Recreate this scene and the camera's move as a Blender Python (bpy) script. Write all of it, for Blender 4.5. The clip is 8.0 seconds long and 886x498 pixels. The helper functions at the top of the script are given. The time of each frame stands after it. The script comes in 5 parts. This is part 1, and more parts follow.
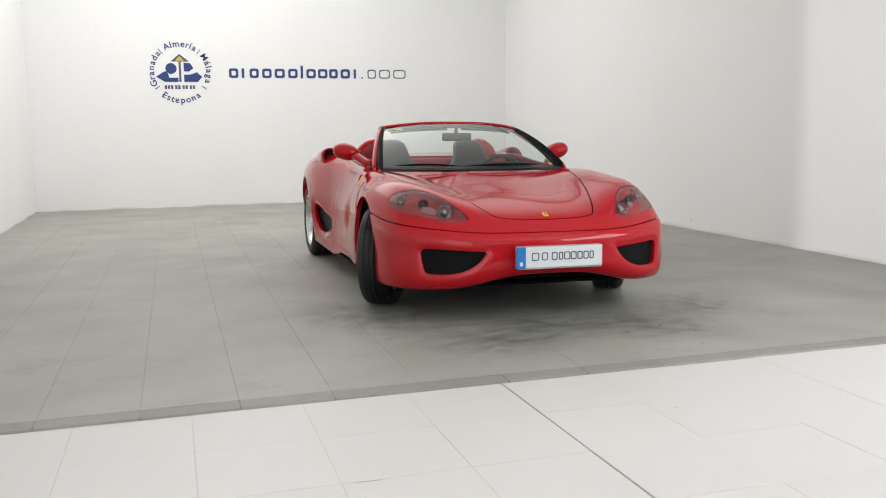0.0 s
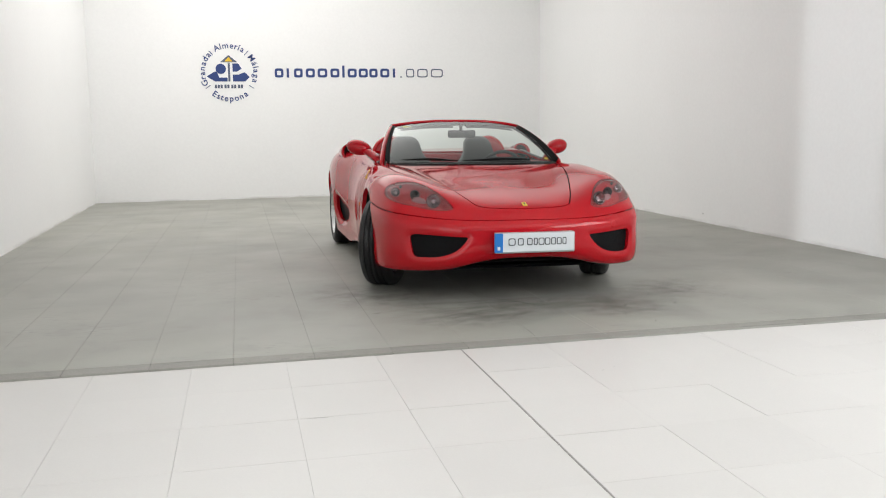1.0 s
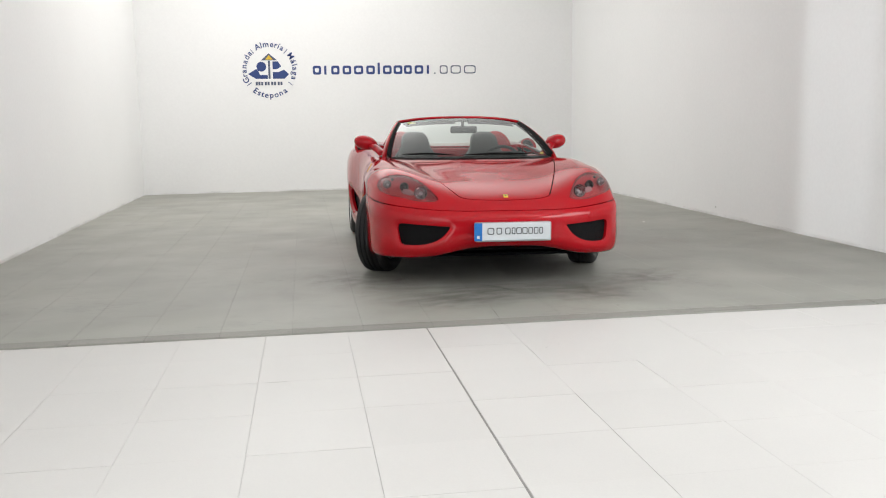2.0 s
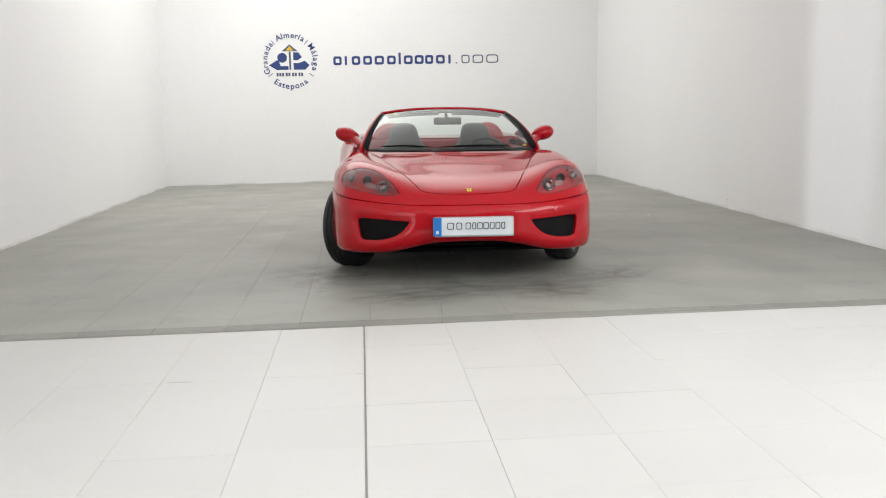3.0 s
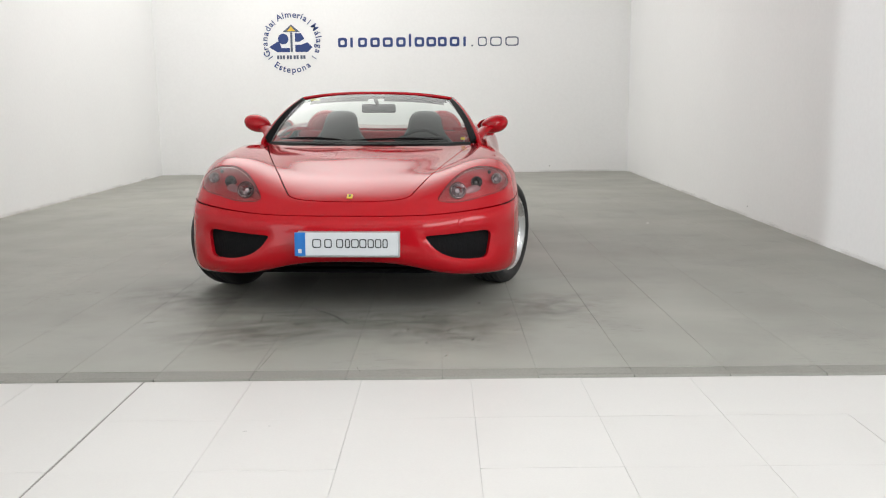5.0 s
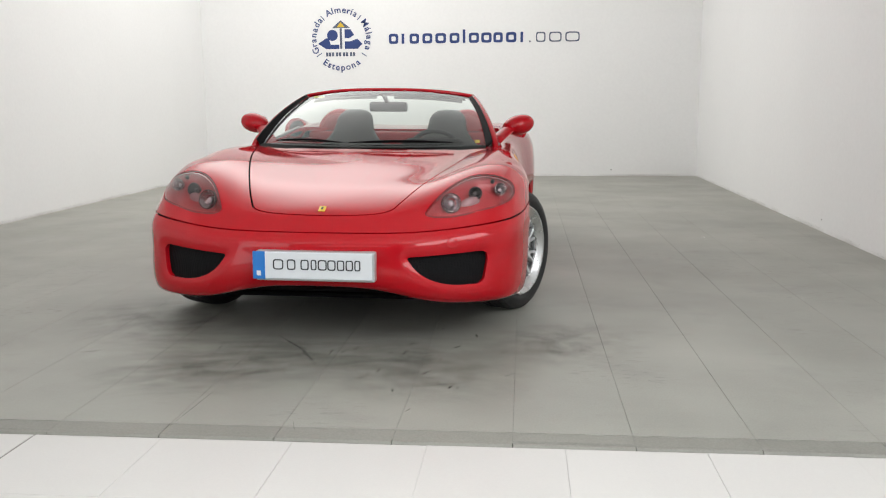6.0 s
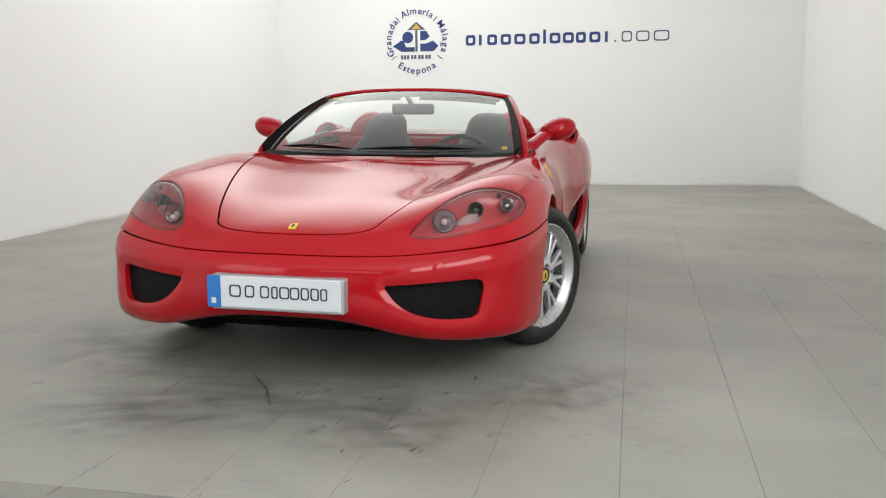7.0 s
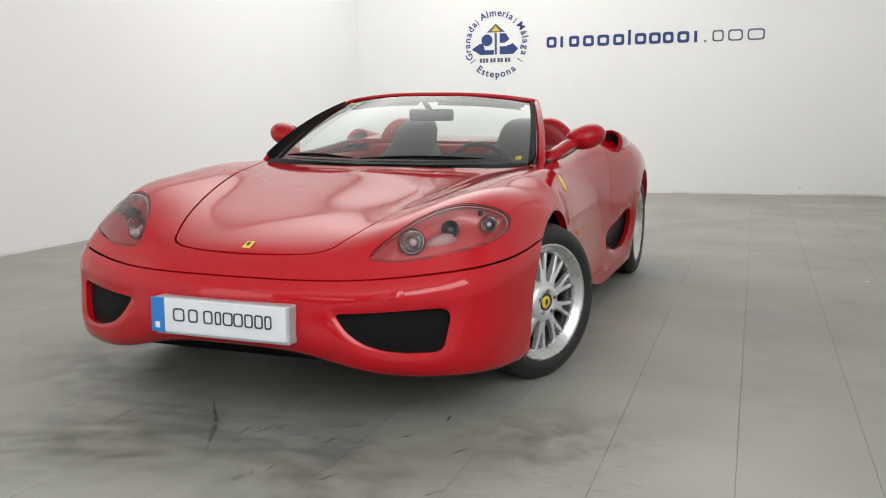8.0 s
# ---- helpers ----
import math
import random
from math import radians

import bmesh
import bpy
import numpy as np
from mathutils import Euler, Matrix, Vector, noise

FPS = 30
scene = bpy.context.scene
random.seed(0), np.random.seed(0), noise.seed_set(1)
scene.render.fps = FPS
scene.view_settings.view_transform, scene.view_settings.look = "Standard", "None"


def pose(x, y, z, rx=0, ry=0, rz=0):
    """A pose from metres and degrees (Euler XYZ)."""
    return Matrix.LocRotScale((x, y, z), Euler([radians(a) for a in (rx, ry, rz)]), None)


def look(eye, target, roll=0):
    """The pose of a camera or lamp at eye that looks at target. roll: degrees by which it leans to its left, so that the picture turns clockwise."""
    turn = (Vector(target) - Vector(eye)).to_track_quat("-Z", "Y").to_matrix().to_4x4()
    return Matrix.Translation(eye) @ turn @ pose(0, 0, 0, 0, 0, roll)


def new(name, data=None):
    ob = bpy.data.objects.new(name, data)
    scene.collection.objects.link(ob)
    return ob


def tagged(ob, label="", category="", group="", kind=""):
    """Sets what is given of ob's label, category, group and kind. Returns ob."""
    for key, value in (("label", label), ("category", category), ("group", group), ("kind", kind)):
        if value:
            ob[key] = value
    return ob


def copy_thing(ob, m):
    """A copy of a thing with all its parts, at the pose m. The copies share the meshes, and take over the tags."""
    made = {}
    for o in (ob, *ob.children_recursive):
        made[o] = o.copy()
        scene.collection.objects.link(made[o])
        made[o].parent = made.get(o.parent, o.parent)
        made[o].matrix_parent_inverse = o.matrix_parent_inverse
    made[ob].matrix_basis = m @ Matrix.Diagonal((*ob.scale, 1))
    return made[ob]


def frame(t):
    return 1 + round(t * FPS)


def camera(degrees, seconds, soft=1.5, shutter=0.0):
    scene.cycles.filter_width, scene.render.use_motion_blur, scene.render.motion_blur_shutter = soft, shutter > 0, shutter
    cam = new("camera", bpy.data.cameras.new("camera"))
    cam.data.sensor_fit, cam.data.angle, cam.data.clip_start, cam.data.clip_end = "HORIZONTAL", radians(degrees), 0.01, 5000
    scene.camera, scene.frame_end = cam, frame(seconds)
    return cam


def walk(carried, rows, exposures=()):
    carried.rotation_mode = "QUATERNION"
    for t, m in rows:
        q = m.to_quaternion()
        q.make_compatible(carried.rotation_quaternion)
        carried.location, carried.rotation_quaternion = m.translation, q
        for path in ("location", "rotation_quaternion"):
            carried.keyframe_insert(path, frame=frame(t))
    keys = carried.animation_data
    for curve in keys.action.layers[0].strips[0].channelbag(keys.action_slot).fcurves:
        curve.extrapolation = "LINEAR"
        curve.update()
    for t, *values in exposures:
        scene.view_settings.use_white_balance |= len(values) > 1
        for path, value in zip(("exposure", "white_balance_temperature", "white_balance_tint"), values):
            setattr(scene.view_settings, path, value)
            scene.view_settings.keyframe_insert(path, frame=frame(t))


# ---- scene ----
cam = camera(53.7, 8.0, soft=1.1)

PATH = [
    (0, (-1.388, -3.18, 1.128), (-0.807, -1.284, 0.866), -0.8),
    (0.5, (-1.244, -3.567, 1.134), (-0.736, -1.651, 0.868), -0.8),
    (1, (-1.095, -3.887, 1.132), (-0.65, -1.956, 0.863), -0.8),
    (2.5, (-0.354, -4.505, 1.15), (-0.116, -2.54, 0.86), -1.1),
    (3, (0.023, -4.339, 1.149), (0.199, -2.37, 0.847), -1.2),
    (3.5, (0.379, -4.1, 1.141), (0.519, -2.129, 0.829), -0.9),
    (4, (0.713, -3.753, 1.116), (0.825, -1.782, 0.801), -0.8),
    (4.5, (1.003, -3.411, 1.12), (1.069, -1.438, 0.796), -0.7),
    (6, (1.676, -2.278, 1.099), (1.495, -0.313, 0.777), -0.42),
    (6.5, (1.864, -1.909, 1.089), (1.572, 0.044, 0.772), -0.46),
    (7, (2.068, -1.564, 1.073), (1.647, 0.367, 0.766), -0.54),
    (7.5, (2.262, -1.240, 1.066), (1.715, 0.660, 0.765), -0.68),
    (8, (2.471, -1.039, 1.078), (1.806, 0.824, 0.783), -0.68),
]
walk(cam, [(t, look(eye, target, roll)) for t, eye, target, roll in PATH])

# ---------------------------------------------------------------- light
world = bpy.data.worlds.new("world")
scene.world = world
world.use_nodes = True
world.node_tree.nodes["Background"].inputs[0].default_value = (0.9, 0.95, 1.0, 1)
world.node_tree.nodes["Background"].inputs[1].default_value = 0.05


def area_lamp(name, x, y, z, sx, sy, watts, colour=(1.0, 0.985, 0.96)):
    """A flat lamp that shines down."""
    data = bpy.data.lights.new(name, "AREA")
    data.shape, data.size, data.size_y, data.energy, data.color = "RECTANGLE", sx, sy, watts, colour
    ob = new(name, data)
    ob.matrix_world = pose(x, y, z)
    return ob


CEIL = 4.5
LAMPS = []
for lx in (-2.4, -0.8, 0.8, 2.4):
    for ly in (-3.4, -6.4):
        LAMPS.append((lx, ly, 1.0, 0.14))
        area_lamp("hall_lamp", lx, ly, CEIL - 0.12, 1.0, 0.14, 8)
# unseen window openings added for fill light: x or y from, to, and heights
WIN_S, WIN_E, WIN_W = (-1.8, 2.8, 1.7, 3.3), (-4.8, 0.6, 1.8, 3.9), (-8.2, -3.0, 0.15, 3.6)
# the side walls close in a little towards the front of the hall
EAST_TURN, WEST_TURN = -0.0155, 0.016


def window_fill(name, width, height, watts, m):
    data = bpy.data.lights.new(name, "AREA")
    data.shape, data.size, data.size_y, data.energy, data.color = "RECTANGLE", width, height, watts, (0.96, 0.98, 1.0)
    new(name, data).matrix_world = m


# fill lamps in the added openings, balanced to brighten the walls opposite
window_fill("south_daylight", WIN_S[1] - WIN_S[0], WIN_S[3] - WIN_S[2], 38, pose((WIN_S[0] + WIN_S[1]) / 2, -8.96, (WIN_S[2] + WIN_S[3]) / 2, 90, 0, 0))
window_fill("east_daylight", WIN_E[1] - WIN_E[0], WIN_E[3] - WIN_E[2], 240, pose(4.06, (WIN_E[0] + WIN_E[1]) / 2, (WIN_E[2] + WIN_E[3]) / 2, 90, 0, 90))
window_fill("west_daylight", WIN_W[1] - WIN_W[0], WIN_W[3] - WIN_W[2], 135, pose(-3.11, (WIN_W[0] + WIN_W[1]) / 2, (WIN_W[2] + WIN_W[3]) / 2, 90, 0, -90))
# added sun through the west opening, aimed to draw the east wall's bright edge
sun = bpy.data.lights.new("sun", "SUN")
sun.energy, sun.angle, sun.color = 0.75, math.radians(1.3), (0.9, 0.96, 1.0)
new("sun", sun).matrix_world = look((-3.2, -3.0, 2.4), (4.23, 3.66, 1.7))


# ---------------------------------------------------------------- materials
def mat(name, colour, rough=0.5, metal=0.0, vary=0.08, scale=6.0, fine=90.0, bump=0.0, bump_scale=200.0,
        coat=0.0, coat_rough=0.03, spec=0.5, rough_vary=0.0):
    """A painted, moulded or mineral surface with variation at two scales."""
    m = bpy.data.materials.new(name)
    m.use_nodes = True
    nt = m.node_tree
    b = nt.nodes["Principled BSDF"]
    b.inputs["Roughness"].default_value = rough
    b.inputs["Metallic"].default_value = metal
    b.inputs["Specular IOR Level"].default_value = spec
    b.inputs["Coat Weight"].default_value = coat
    b.inputs["Coat Roughness"].default_value = coat_rough
    co = nt.nodes.new("ShaderNodeTexCoord")
    n1 = nt.nodes.new("ShaderNodeTexNoise")
    n2 = nt.nodes.new("ShaderNodeTexNoise")
    n1.inputs["Scale"].default_value, n1.inputs["Detail"].default_value = scale, 5
    n2.inputs["Scale"].default_value, n2.inputs["Detail"].default_value = fine, 3
    nt.links.new(co.outputs["Object"], n1.inputs["Vector"])
    nt.links.new(co.outputs["Object"], n2.inputs["Vector"])
    add = nt.nodes.new("ShaderNodeMath")
    add.operation = "ADD"
    nt.links.new(n1.outputs["Fac"], add.inputs[0])
    nt.links.new(n2.outputs["Fac"], add.inputs[1])
    ramp = nt.nodes.new("ShaderNodeMapRange")
    ramp.inputs["From Min"].default_value, ramp.inputs["From Max"].default_value = 0.6, 1.4
    ramp.inputs["To Min"].default_value, ramp.inputs["To Max"].default_value = 1 - vary, 1 + vary
    nt.links.new(add.outputs[0], ramp.inputs["Value"])
    mul = nt.nodes.new("ShaderNodeMix")
    mul.data_type, mul.blend_type = "RGBA", "MULTIPLY"
    mul.inputs["Factor"].default_value = 1.0
    mul.inputs["A"].default_value = (*colour, 1)
    nt.links.new(ramp.outputs[0], mul.inputs["B"])
    nt.links.new(mul.outputs["Result"], b.inputs["Base Color"])
    if rough_vary:
        rr = nt.nodes.new("ShaderNodeMapRange")
        rr.inputs["From Min"].default_value, rr.inputs["From Max"].default_value = 0.3, 0.7
        rr.inputs["To Min"].default_value, rr.inputs["To Max"].default_value = max(rough - rough_vary, 0.02), rough + rough_vary
        nt.links.new(n1.outputs["Fac"], rr.inputs["Value"])
        nt.links.new(rr.outputs[0], b.inputs["Roughness"])
    if bump:
        n3 = nt.nodes.new("ShaderNodeTexNoise")
        n3.inputs["Scale"].default_value, n3.inputs["Detail"].default_value = bump_scale, 4
        nt.links.new(co.outputs["Object"], n3.inputs["Vector"])
        bp = nt.nodes.new("ShaderNodeBump")
        bp.inputs["Strength"].default_value, bp.inputs["Distance"].default_value = bump, 0.004
        nt.links.new(n3.outputs["Fac"], bp.inputs["Height"])
        nt.links.new(bp.outputs["Normal"], b.inputs["Normal"])
    return m


def glass(name, colour=(1, 1, 1), rough=0.0, ior=1.5):
    """Thin clear sheet: see-through, with a mirror's gloss by its angle."""
    m = bpy.data.materials.new(name)
    m.use_nodes = True
    nt = m.node_tree
    nt.nodes.remove(nt.nodes["Principled BSDF"])
    out = nt.nodes["Material Output"]
    tr = nt.nodes.new("ShaderNodeBsdfTransparent")
    tr.inputs["Color"].default_value = (*colour, 1)
    gl = nt.nodes.new("ShaderNodeBsdfGlossy")
    gl.inputs["Roughness"].default_value = rough
    fr = nt.nodes.new("ShaderNodeFresnel")
    fr.inputs["IOR"].default_value = ior
    mx = nt.nodes.new("ShaderNodeMixShader")
    nt.links.new(fr.outputs[0], mx.inputs[0])
    nt.links.new(tr.outputs[0], mx.inputs[1])
    nt.links.new(gl.outputs[0], mx.inputs[2])
    nt.links.new(mx.outputs[0], out.inputs["Surface"])
    return m


RED = mat("red_paint", (0.41, 0.004, 0.010), 0.45, 0.0, 0.03, 3.0, 400.0, coat=1.0, coat_rough=0.07, spec=0.0)
RED.node_tree.nodes["Principled BSDF"].inputs["Coat IOR"].default_value = 1.41
RED_IN = mat("red_leather", (0.33, 0.012, 0.016), 0.42, 0.0, 0.12, 9.0, 120.0, 0.25, 260.0)
BLACK = mat("black_plastic", (0.012, 0.012, 0.013), 0.5, 0.0, 0.2, 10.0, 150.0, 0.15, 300.0)
GASKET = mat("black_rubber", (0.008, 0.008, 0.009), 0.35, 0.0, 0.15, 10.0, 120.0)
LEATHER = mat("dark_leather", (0.042, 0.046, 0.045), 0.45, 0.0, 0.2, 8.0, 140.0, 0.3, 240.0)
TYRE = mat("tyre_rubber", (0.010, 0.010, 0.0105), 0.55, 0.0, 0.25, 14.0, 160.0, 0.3, 220.0)
ALLOY = mat("silver_alloy", (0.68, 0.69, 0.69), 0.32, 0.6, 0.06, 12.0, 160.0, rough_vary=0.05)
RIMLIP = mat("polished_rim_lip", (0.60, 0.61, 0.61), 0.27, 0.95, 0.04, 14.0, 160.0, rough_vary=0.05)
DASH = mat("matt_dash_skin", (0.026, 0.029, 0.028), 0.85, 0.0, 0.2, 10.0, 140.0, 0.3, 260.0, spec=0.15)
TRIM = mat("grey_trim", (0.10, 0.105, 0.105), 0.5, 0.0, 0.1, 10.0, 140.0)
CHROME = mat("chrome", (0.9, 0.9, 0.9), 0.06, 1.0, 0.03)
STEEL = mat("brake_steel", (0.35, 0.35, 0.36), 0.35, 0.9, 0.12, 20.0, 200.0)
YELLOW = mat("yellow_enamel", (0.75, 0.5, 0.03), 0.3, 0.0, 0.08, 60.0, 300.0, coat=0.6)
WALL = mat("white_wall_paint", (0.86, 0.86, 0.855), 0.65, 0.0, 0.025, 0.7, 30.0, 0.12, 130.0)
CEILING = mat("ceiling_paint", (0.84, 0.84, 0.835), 0.8, 0.0, 0.04, 0.8, 30.0)
BLUE = mat("navy_vinyl", (0.022, 0.05, 0.19), 0.4, 0.0, 0.06, 8.0, 200.0)
GREYTXT = mat("slate_vinyl", (0.09, 0.11, 0.17), 0.4, 0.0, 0.06, 8.0, 200.0)
PLATE = mat("plate_white", (0.63, 0.66, 0.68), 0.25, 0.0, 0.03, 20.0, 300.0, coat=0.3)
PLATEBLUE = mat("plate_blue", (0.01, 0.16, 0.50), 0.3, 0.0, 0.05, 20.0, 300.0)
INK = mat("plate_ink", (0.03, 0.035, 0.04), 0.4, 0.0, 0.1)
BUCKET = mat("lamp_bucket_red", (0.52, 0.055, 0.065), 0.3, 0.0, 0.08, 20.0, 200.0, coat=0.5)
GLASS = glass("windscreen_glass", (0.82, 0.89, 0.86), ior=1.85)
LENS = glass("lamp_lens", (0.93, 0.84, 0.84), ior=1.75)
FLANGE = mat("pale_lens_flange", (0.30, 0.06, 0.065), 0.15, 0.0, 0.08, 20.0, 200.0, coat=0.8)
SILVER = mat("silvered_reflector", (0.40, 0.27, 0.28), 0.42, 0.2, 0.06, 30.0, 200.0)
SEAL = mat("dark_red_seal", (0.045, 0.014, 0.015), 0.3, 0.0, 0.1, 20.0, 200.0)
ENAMEL = mat("black_enamel", (0.004, 0.004, 0.0045), 0.5, 0.0, 0.1, 10.0, 120.0, spec=0.08)
UNDER = mat("matt_underbody", (0.006, 0.006, 0.006), 0.9, 0.0, 0.2, 10.0, 120.0, spec=0.05)
BULB = mat("lamp_bulb_glass", (0.55, 0.57, 0.6), 0.12, 0.4, 0.1, 60.0, 300.0, coat=1.0)
LAMPCUP = mat("faceted_lamp_chrome", (0.5, 0.46, 0.47), 0.12, 1.0, 0.10, 30.0, 200.0, bump=0.5, bump_scale=60.0)
AMBER = mat("amber_lens", (0.55, 0.16, 0.02), 0.2, 0.0, 0.05, coat=0.5)


def floor_mat(name, colour, rough, spread, stain, stain_colour, tile_vary, scratch=0.0, gloss_vary=0.08):
    """Stone floor: cloudy stains, fine grain, a shade of its own for each slab."""
    m = bpy.data.materials.new(name)
    m.use_nodes = True
    nt = m.node_tree
    b = nt.nodes["Principled BSDF"]
    geo = nt.nodes.new("ShaderNodeNewGeometry")
    info = nt.nodes.new("ShaderNodeObjectInfo")

    def tex(scale, detail, dist=0.0, stretch=None):
        n = nt.nodes.new("ShaderNodeTexNoise")
        n.inputs["Scale"].default_value, n.inputs["Detail"].default_value, n.inputs["Distortion"].default_value = scale, detail, dist
        if stretch:
            mp = nt.nodes.new("ShaderNodeMapping")
            mp.inputs["Scale"].default_value = stretch
            mp.inputs["Rotation"].default_value = (0, 0, 0.5)
            nt.links.new(geo.outputs["Position"], mp.inputs["Vector"])
            nt.links.new(mp.outputs[0], n.inputs["Vector"])
        else:
            nt.links.new(geo.outputs["Position"], n.inputs["Vector"])
        return n.outputs["Fac"]

    def ranged(src, a, c, lo, hi):
        r = nt.nodes.new("ShaderNodeMapRange")
        for k, v in zip(("From Min", "From Max", "To Min", "To Max"), (a, c, lo, hi)):
            r.inputs[k].default_value = v
        nt.links.new(src, r.inputs["Value"])
        return r.outputs[0]

    def mix(fac, a, c, kind="MIX"):
        x = nt.nodes.new("ShaderNodeMix")
        x.data_type, x.blend_type = "RGBA", kind
        if isinstance(fac, float):
            x.inputs["Factor"].default_value = fac
        else:
            nt.links.new(fac, x.inputs["Factor"])
        for key, v in (("A", a), ("B", c)):
            if isinstance(v, tuple):
                x.inputs[key].default_value = v
            else:
                nt.links.new(v, x.inputs[key])
        return x.outputs["Result"]

    col = mix(1.0, (*colour, 1), ranged(tex(0.9, 5), 0.3, 0.7, 1 - spread, 1 + spread), "MULTIPLY")
    col = mix(1.0, col, ranged(tex(140, 3), 0.3, 0.7, 1 - spread * 0.5, 1 + spread * 0.5), "MULTIPLY")
    col = mix(1.0, col, ranged(info.outputs["Random"], 0, 1, 1 - tile_vary, 1 + tile_vary), "MULTIPLY")
    col = mix(ranged(tex(2.2, 7, 0.6), 0.56, 0.74, 0.0, stain), col, (*stain_colour, 1))
    if scratch:
        col = mix(ranged(tex(3.2, 6, 0.3, (1.0, 2.2, 1.0)), 0.60, 0.75, 0.0, scratch), col, (*stain_colour, 1))
        both = nt.nodes.new("ShaderNodeMath")
        both.operation = "MULTIPLY"
        nt.links.new(ranged(tex(15, 5, 0.8, (1.0, 2.6, 1.0)), 0.56, 0.68, 0.0, 1.0), both.inputs[0])
        nt.links.new(ranged(tex(1.1, 3), 0.50, 0.62, 0.0, scratch * 1.6), both.inputs[1])
        col = mix(both.outputs[0], col, (*[c * 0.7 for c in stain_colour], 1))
    nt.links.new(col, b.inputs["Base Color"])
    nt.links.new(ranged(tex(1.6, 6), 0.3, 0.7, rough - gloss_vary, rough + gloss_vary), b.inputs["Roughness"])
    bp = nt.nodes.new("ShaderNodeBump")
    bp.inputs["Strength"].default_value, bp.inputs["Distance"].default_value = 0.06, 0.003
    nt.links.new(tex(60, 5), bp.inputs["Height"])
    nt.links.new(bp.outputs["Normal"], b.inputs["Normal"])
    return m


GREY = floor_mat("grey_stone", (0.298, 0.296, 0.261), 0.52, 0.12, 0.22, (0.15, 0.148, 0.136), 0.015, 0.16)
WHITE = floor_mat("white_porcelain", (0.58, 0.567, 0.543), 0.42, 0.03, 0.05, (0.58, 0.575, 0.56), 0.012, 0.0, 0.015)
# edge stone: wear, plus the rounded face's shade put into a darker colour
NOSING = floor_mat("worn_shaded_edge_stone", (0.24, 0.236, 0.208), 0.6, 0.16, 0.35, (0.13, 0.128, 0.118), 0.04, 0.2)
GROUT = mat("grout", (0.46, 0.45, 0.435), 0.9, 0.0, 0.15, 4.0, 80.0)
GROUT_DARK = mat("dark_grout", (0.235, 0.23, 0.21), 0.9, 0.0, 0.2, 4.0, 80.0)


PANEL = bpy.data.materials.new("added_fill_panel")
PANEL.use_nodes = True
nt = PANEL.node_tree
nt.nodes.remove(nt.nodes["Principled BSDF"])
em = nt.nodes.new("ShaderNodeEmission")
em.inputs["Color"].default_value = (1.0, 0.985, 0.96, 1)
# added fill light, not a known fixture: strongest towards the back and the west
co = nt.nodes.new("ShaderNodeTexCoord")
xyz = nt.nodes.new("ShaderNodeSeparateXYZ")
nt.links.new(co.outputs["Object"], xyz.inputs[0])
ramps = []
for axis, a, b, lo, hi in (("Y", -4.0, 0.6, 0.7, 3.0), ("Y", 4.0, 1.6, 0.7, 1.0), ("X", -3.75, -2.4, 0.6, 1.0), ("X", 3.75, -1.6, 0.32, 1.0)):
    mu = nt.nodes.new("ShaderNodeMapRange")
    mu.interpolation_type = "SMOOTHSTEP"
    for key, v in zip(("From Min", "From Max", "To Min", "To Max"), (a, b, lo, hi)):
        mu.inputs[key].default_value = v
    nt.links.new(xyz.outputs[axis], mu.inputs["Value"])
    ramps.append(mu.outputs[0])
for k in (1, 2, 3):
    glow = nt.nodes.new("ShaderNodeMath")
    glow.operation = "MULTIPLY"
    nt.links.new(ramps[0], glow.inputs[0])
    nt.links.new(ramps[k], glow.inputs[1])
    ramps[0] = glow.outputs[0]
nt.links.new(ramps[0], em.inputs["Strength"])
nt.links.new(em.outputs[0], nt.nodes["Material Output"].inputs["Surface"])


# ---------------------------------------------------------------- building blocks
def part(name, bm, material, parent=None, label="", smooth=True):
    """Links a bmesh as one mesh object under a thing or a part."""
    me = bpy.data.meshes.new(name)
    bm.normal_update()
    bm.to_mesh(me)
    bm.free()
    if smooth:
        me.shade_smooth()
    me.materials.append(material)
    ob = new(name, me)
    ob.parent = parent
    if label:
        tagged(ob, label)
    return ob


def box(bm, x0, x1, y0, y1, z0, z1, bevel=0.0, seg=2):
    m = Matrix.Translation(((x0 + x1) / 2, (y0 + y1) / 2, (z0 + z1) / 2)) @ Matrix.Diagonal((x1 - x0, y1 - y0, z1 - z0, 1))
    r = bmesh.ops.create_cube(bm, size=1, matrix=m)
    if bevel:
        es = list({e for v in r["verts"] for e in v.link_edges})
        bmesh.ops.bevel(bm, geom=es, offset=bevel, segments=seg, profile=0.5, affect="EDGES")
    return bm


def thing(name, label, category, m=None, group="", kind=""):
    ob = new(name)
    ob.empty_display_size = 0.2
    if m is not None:
        ob.matrix_world = m
    return tagged(ob, label, category, group, kind)


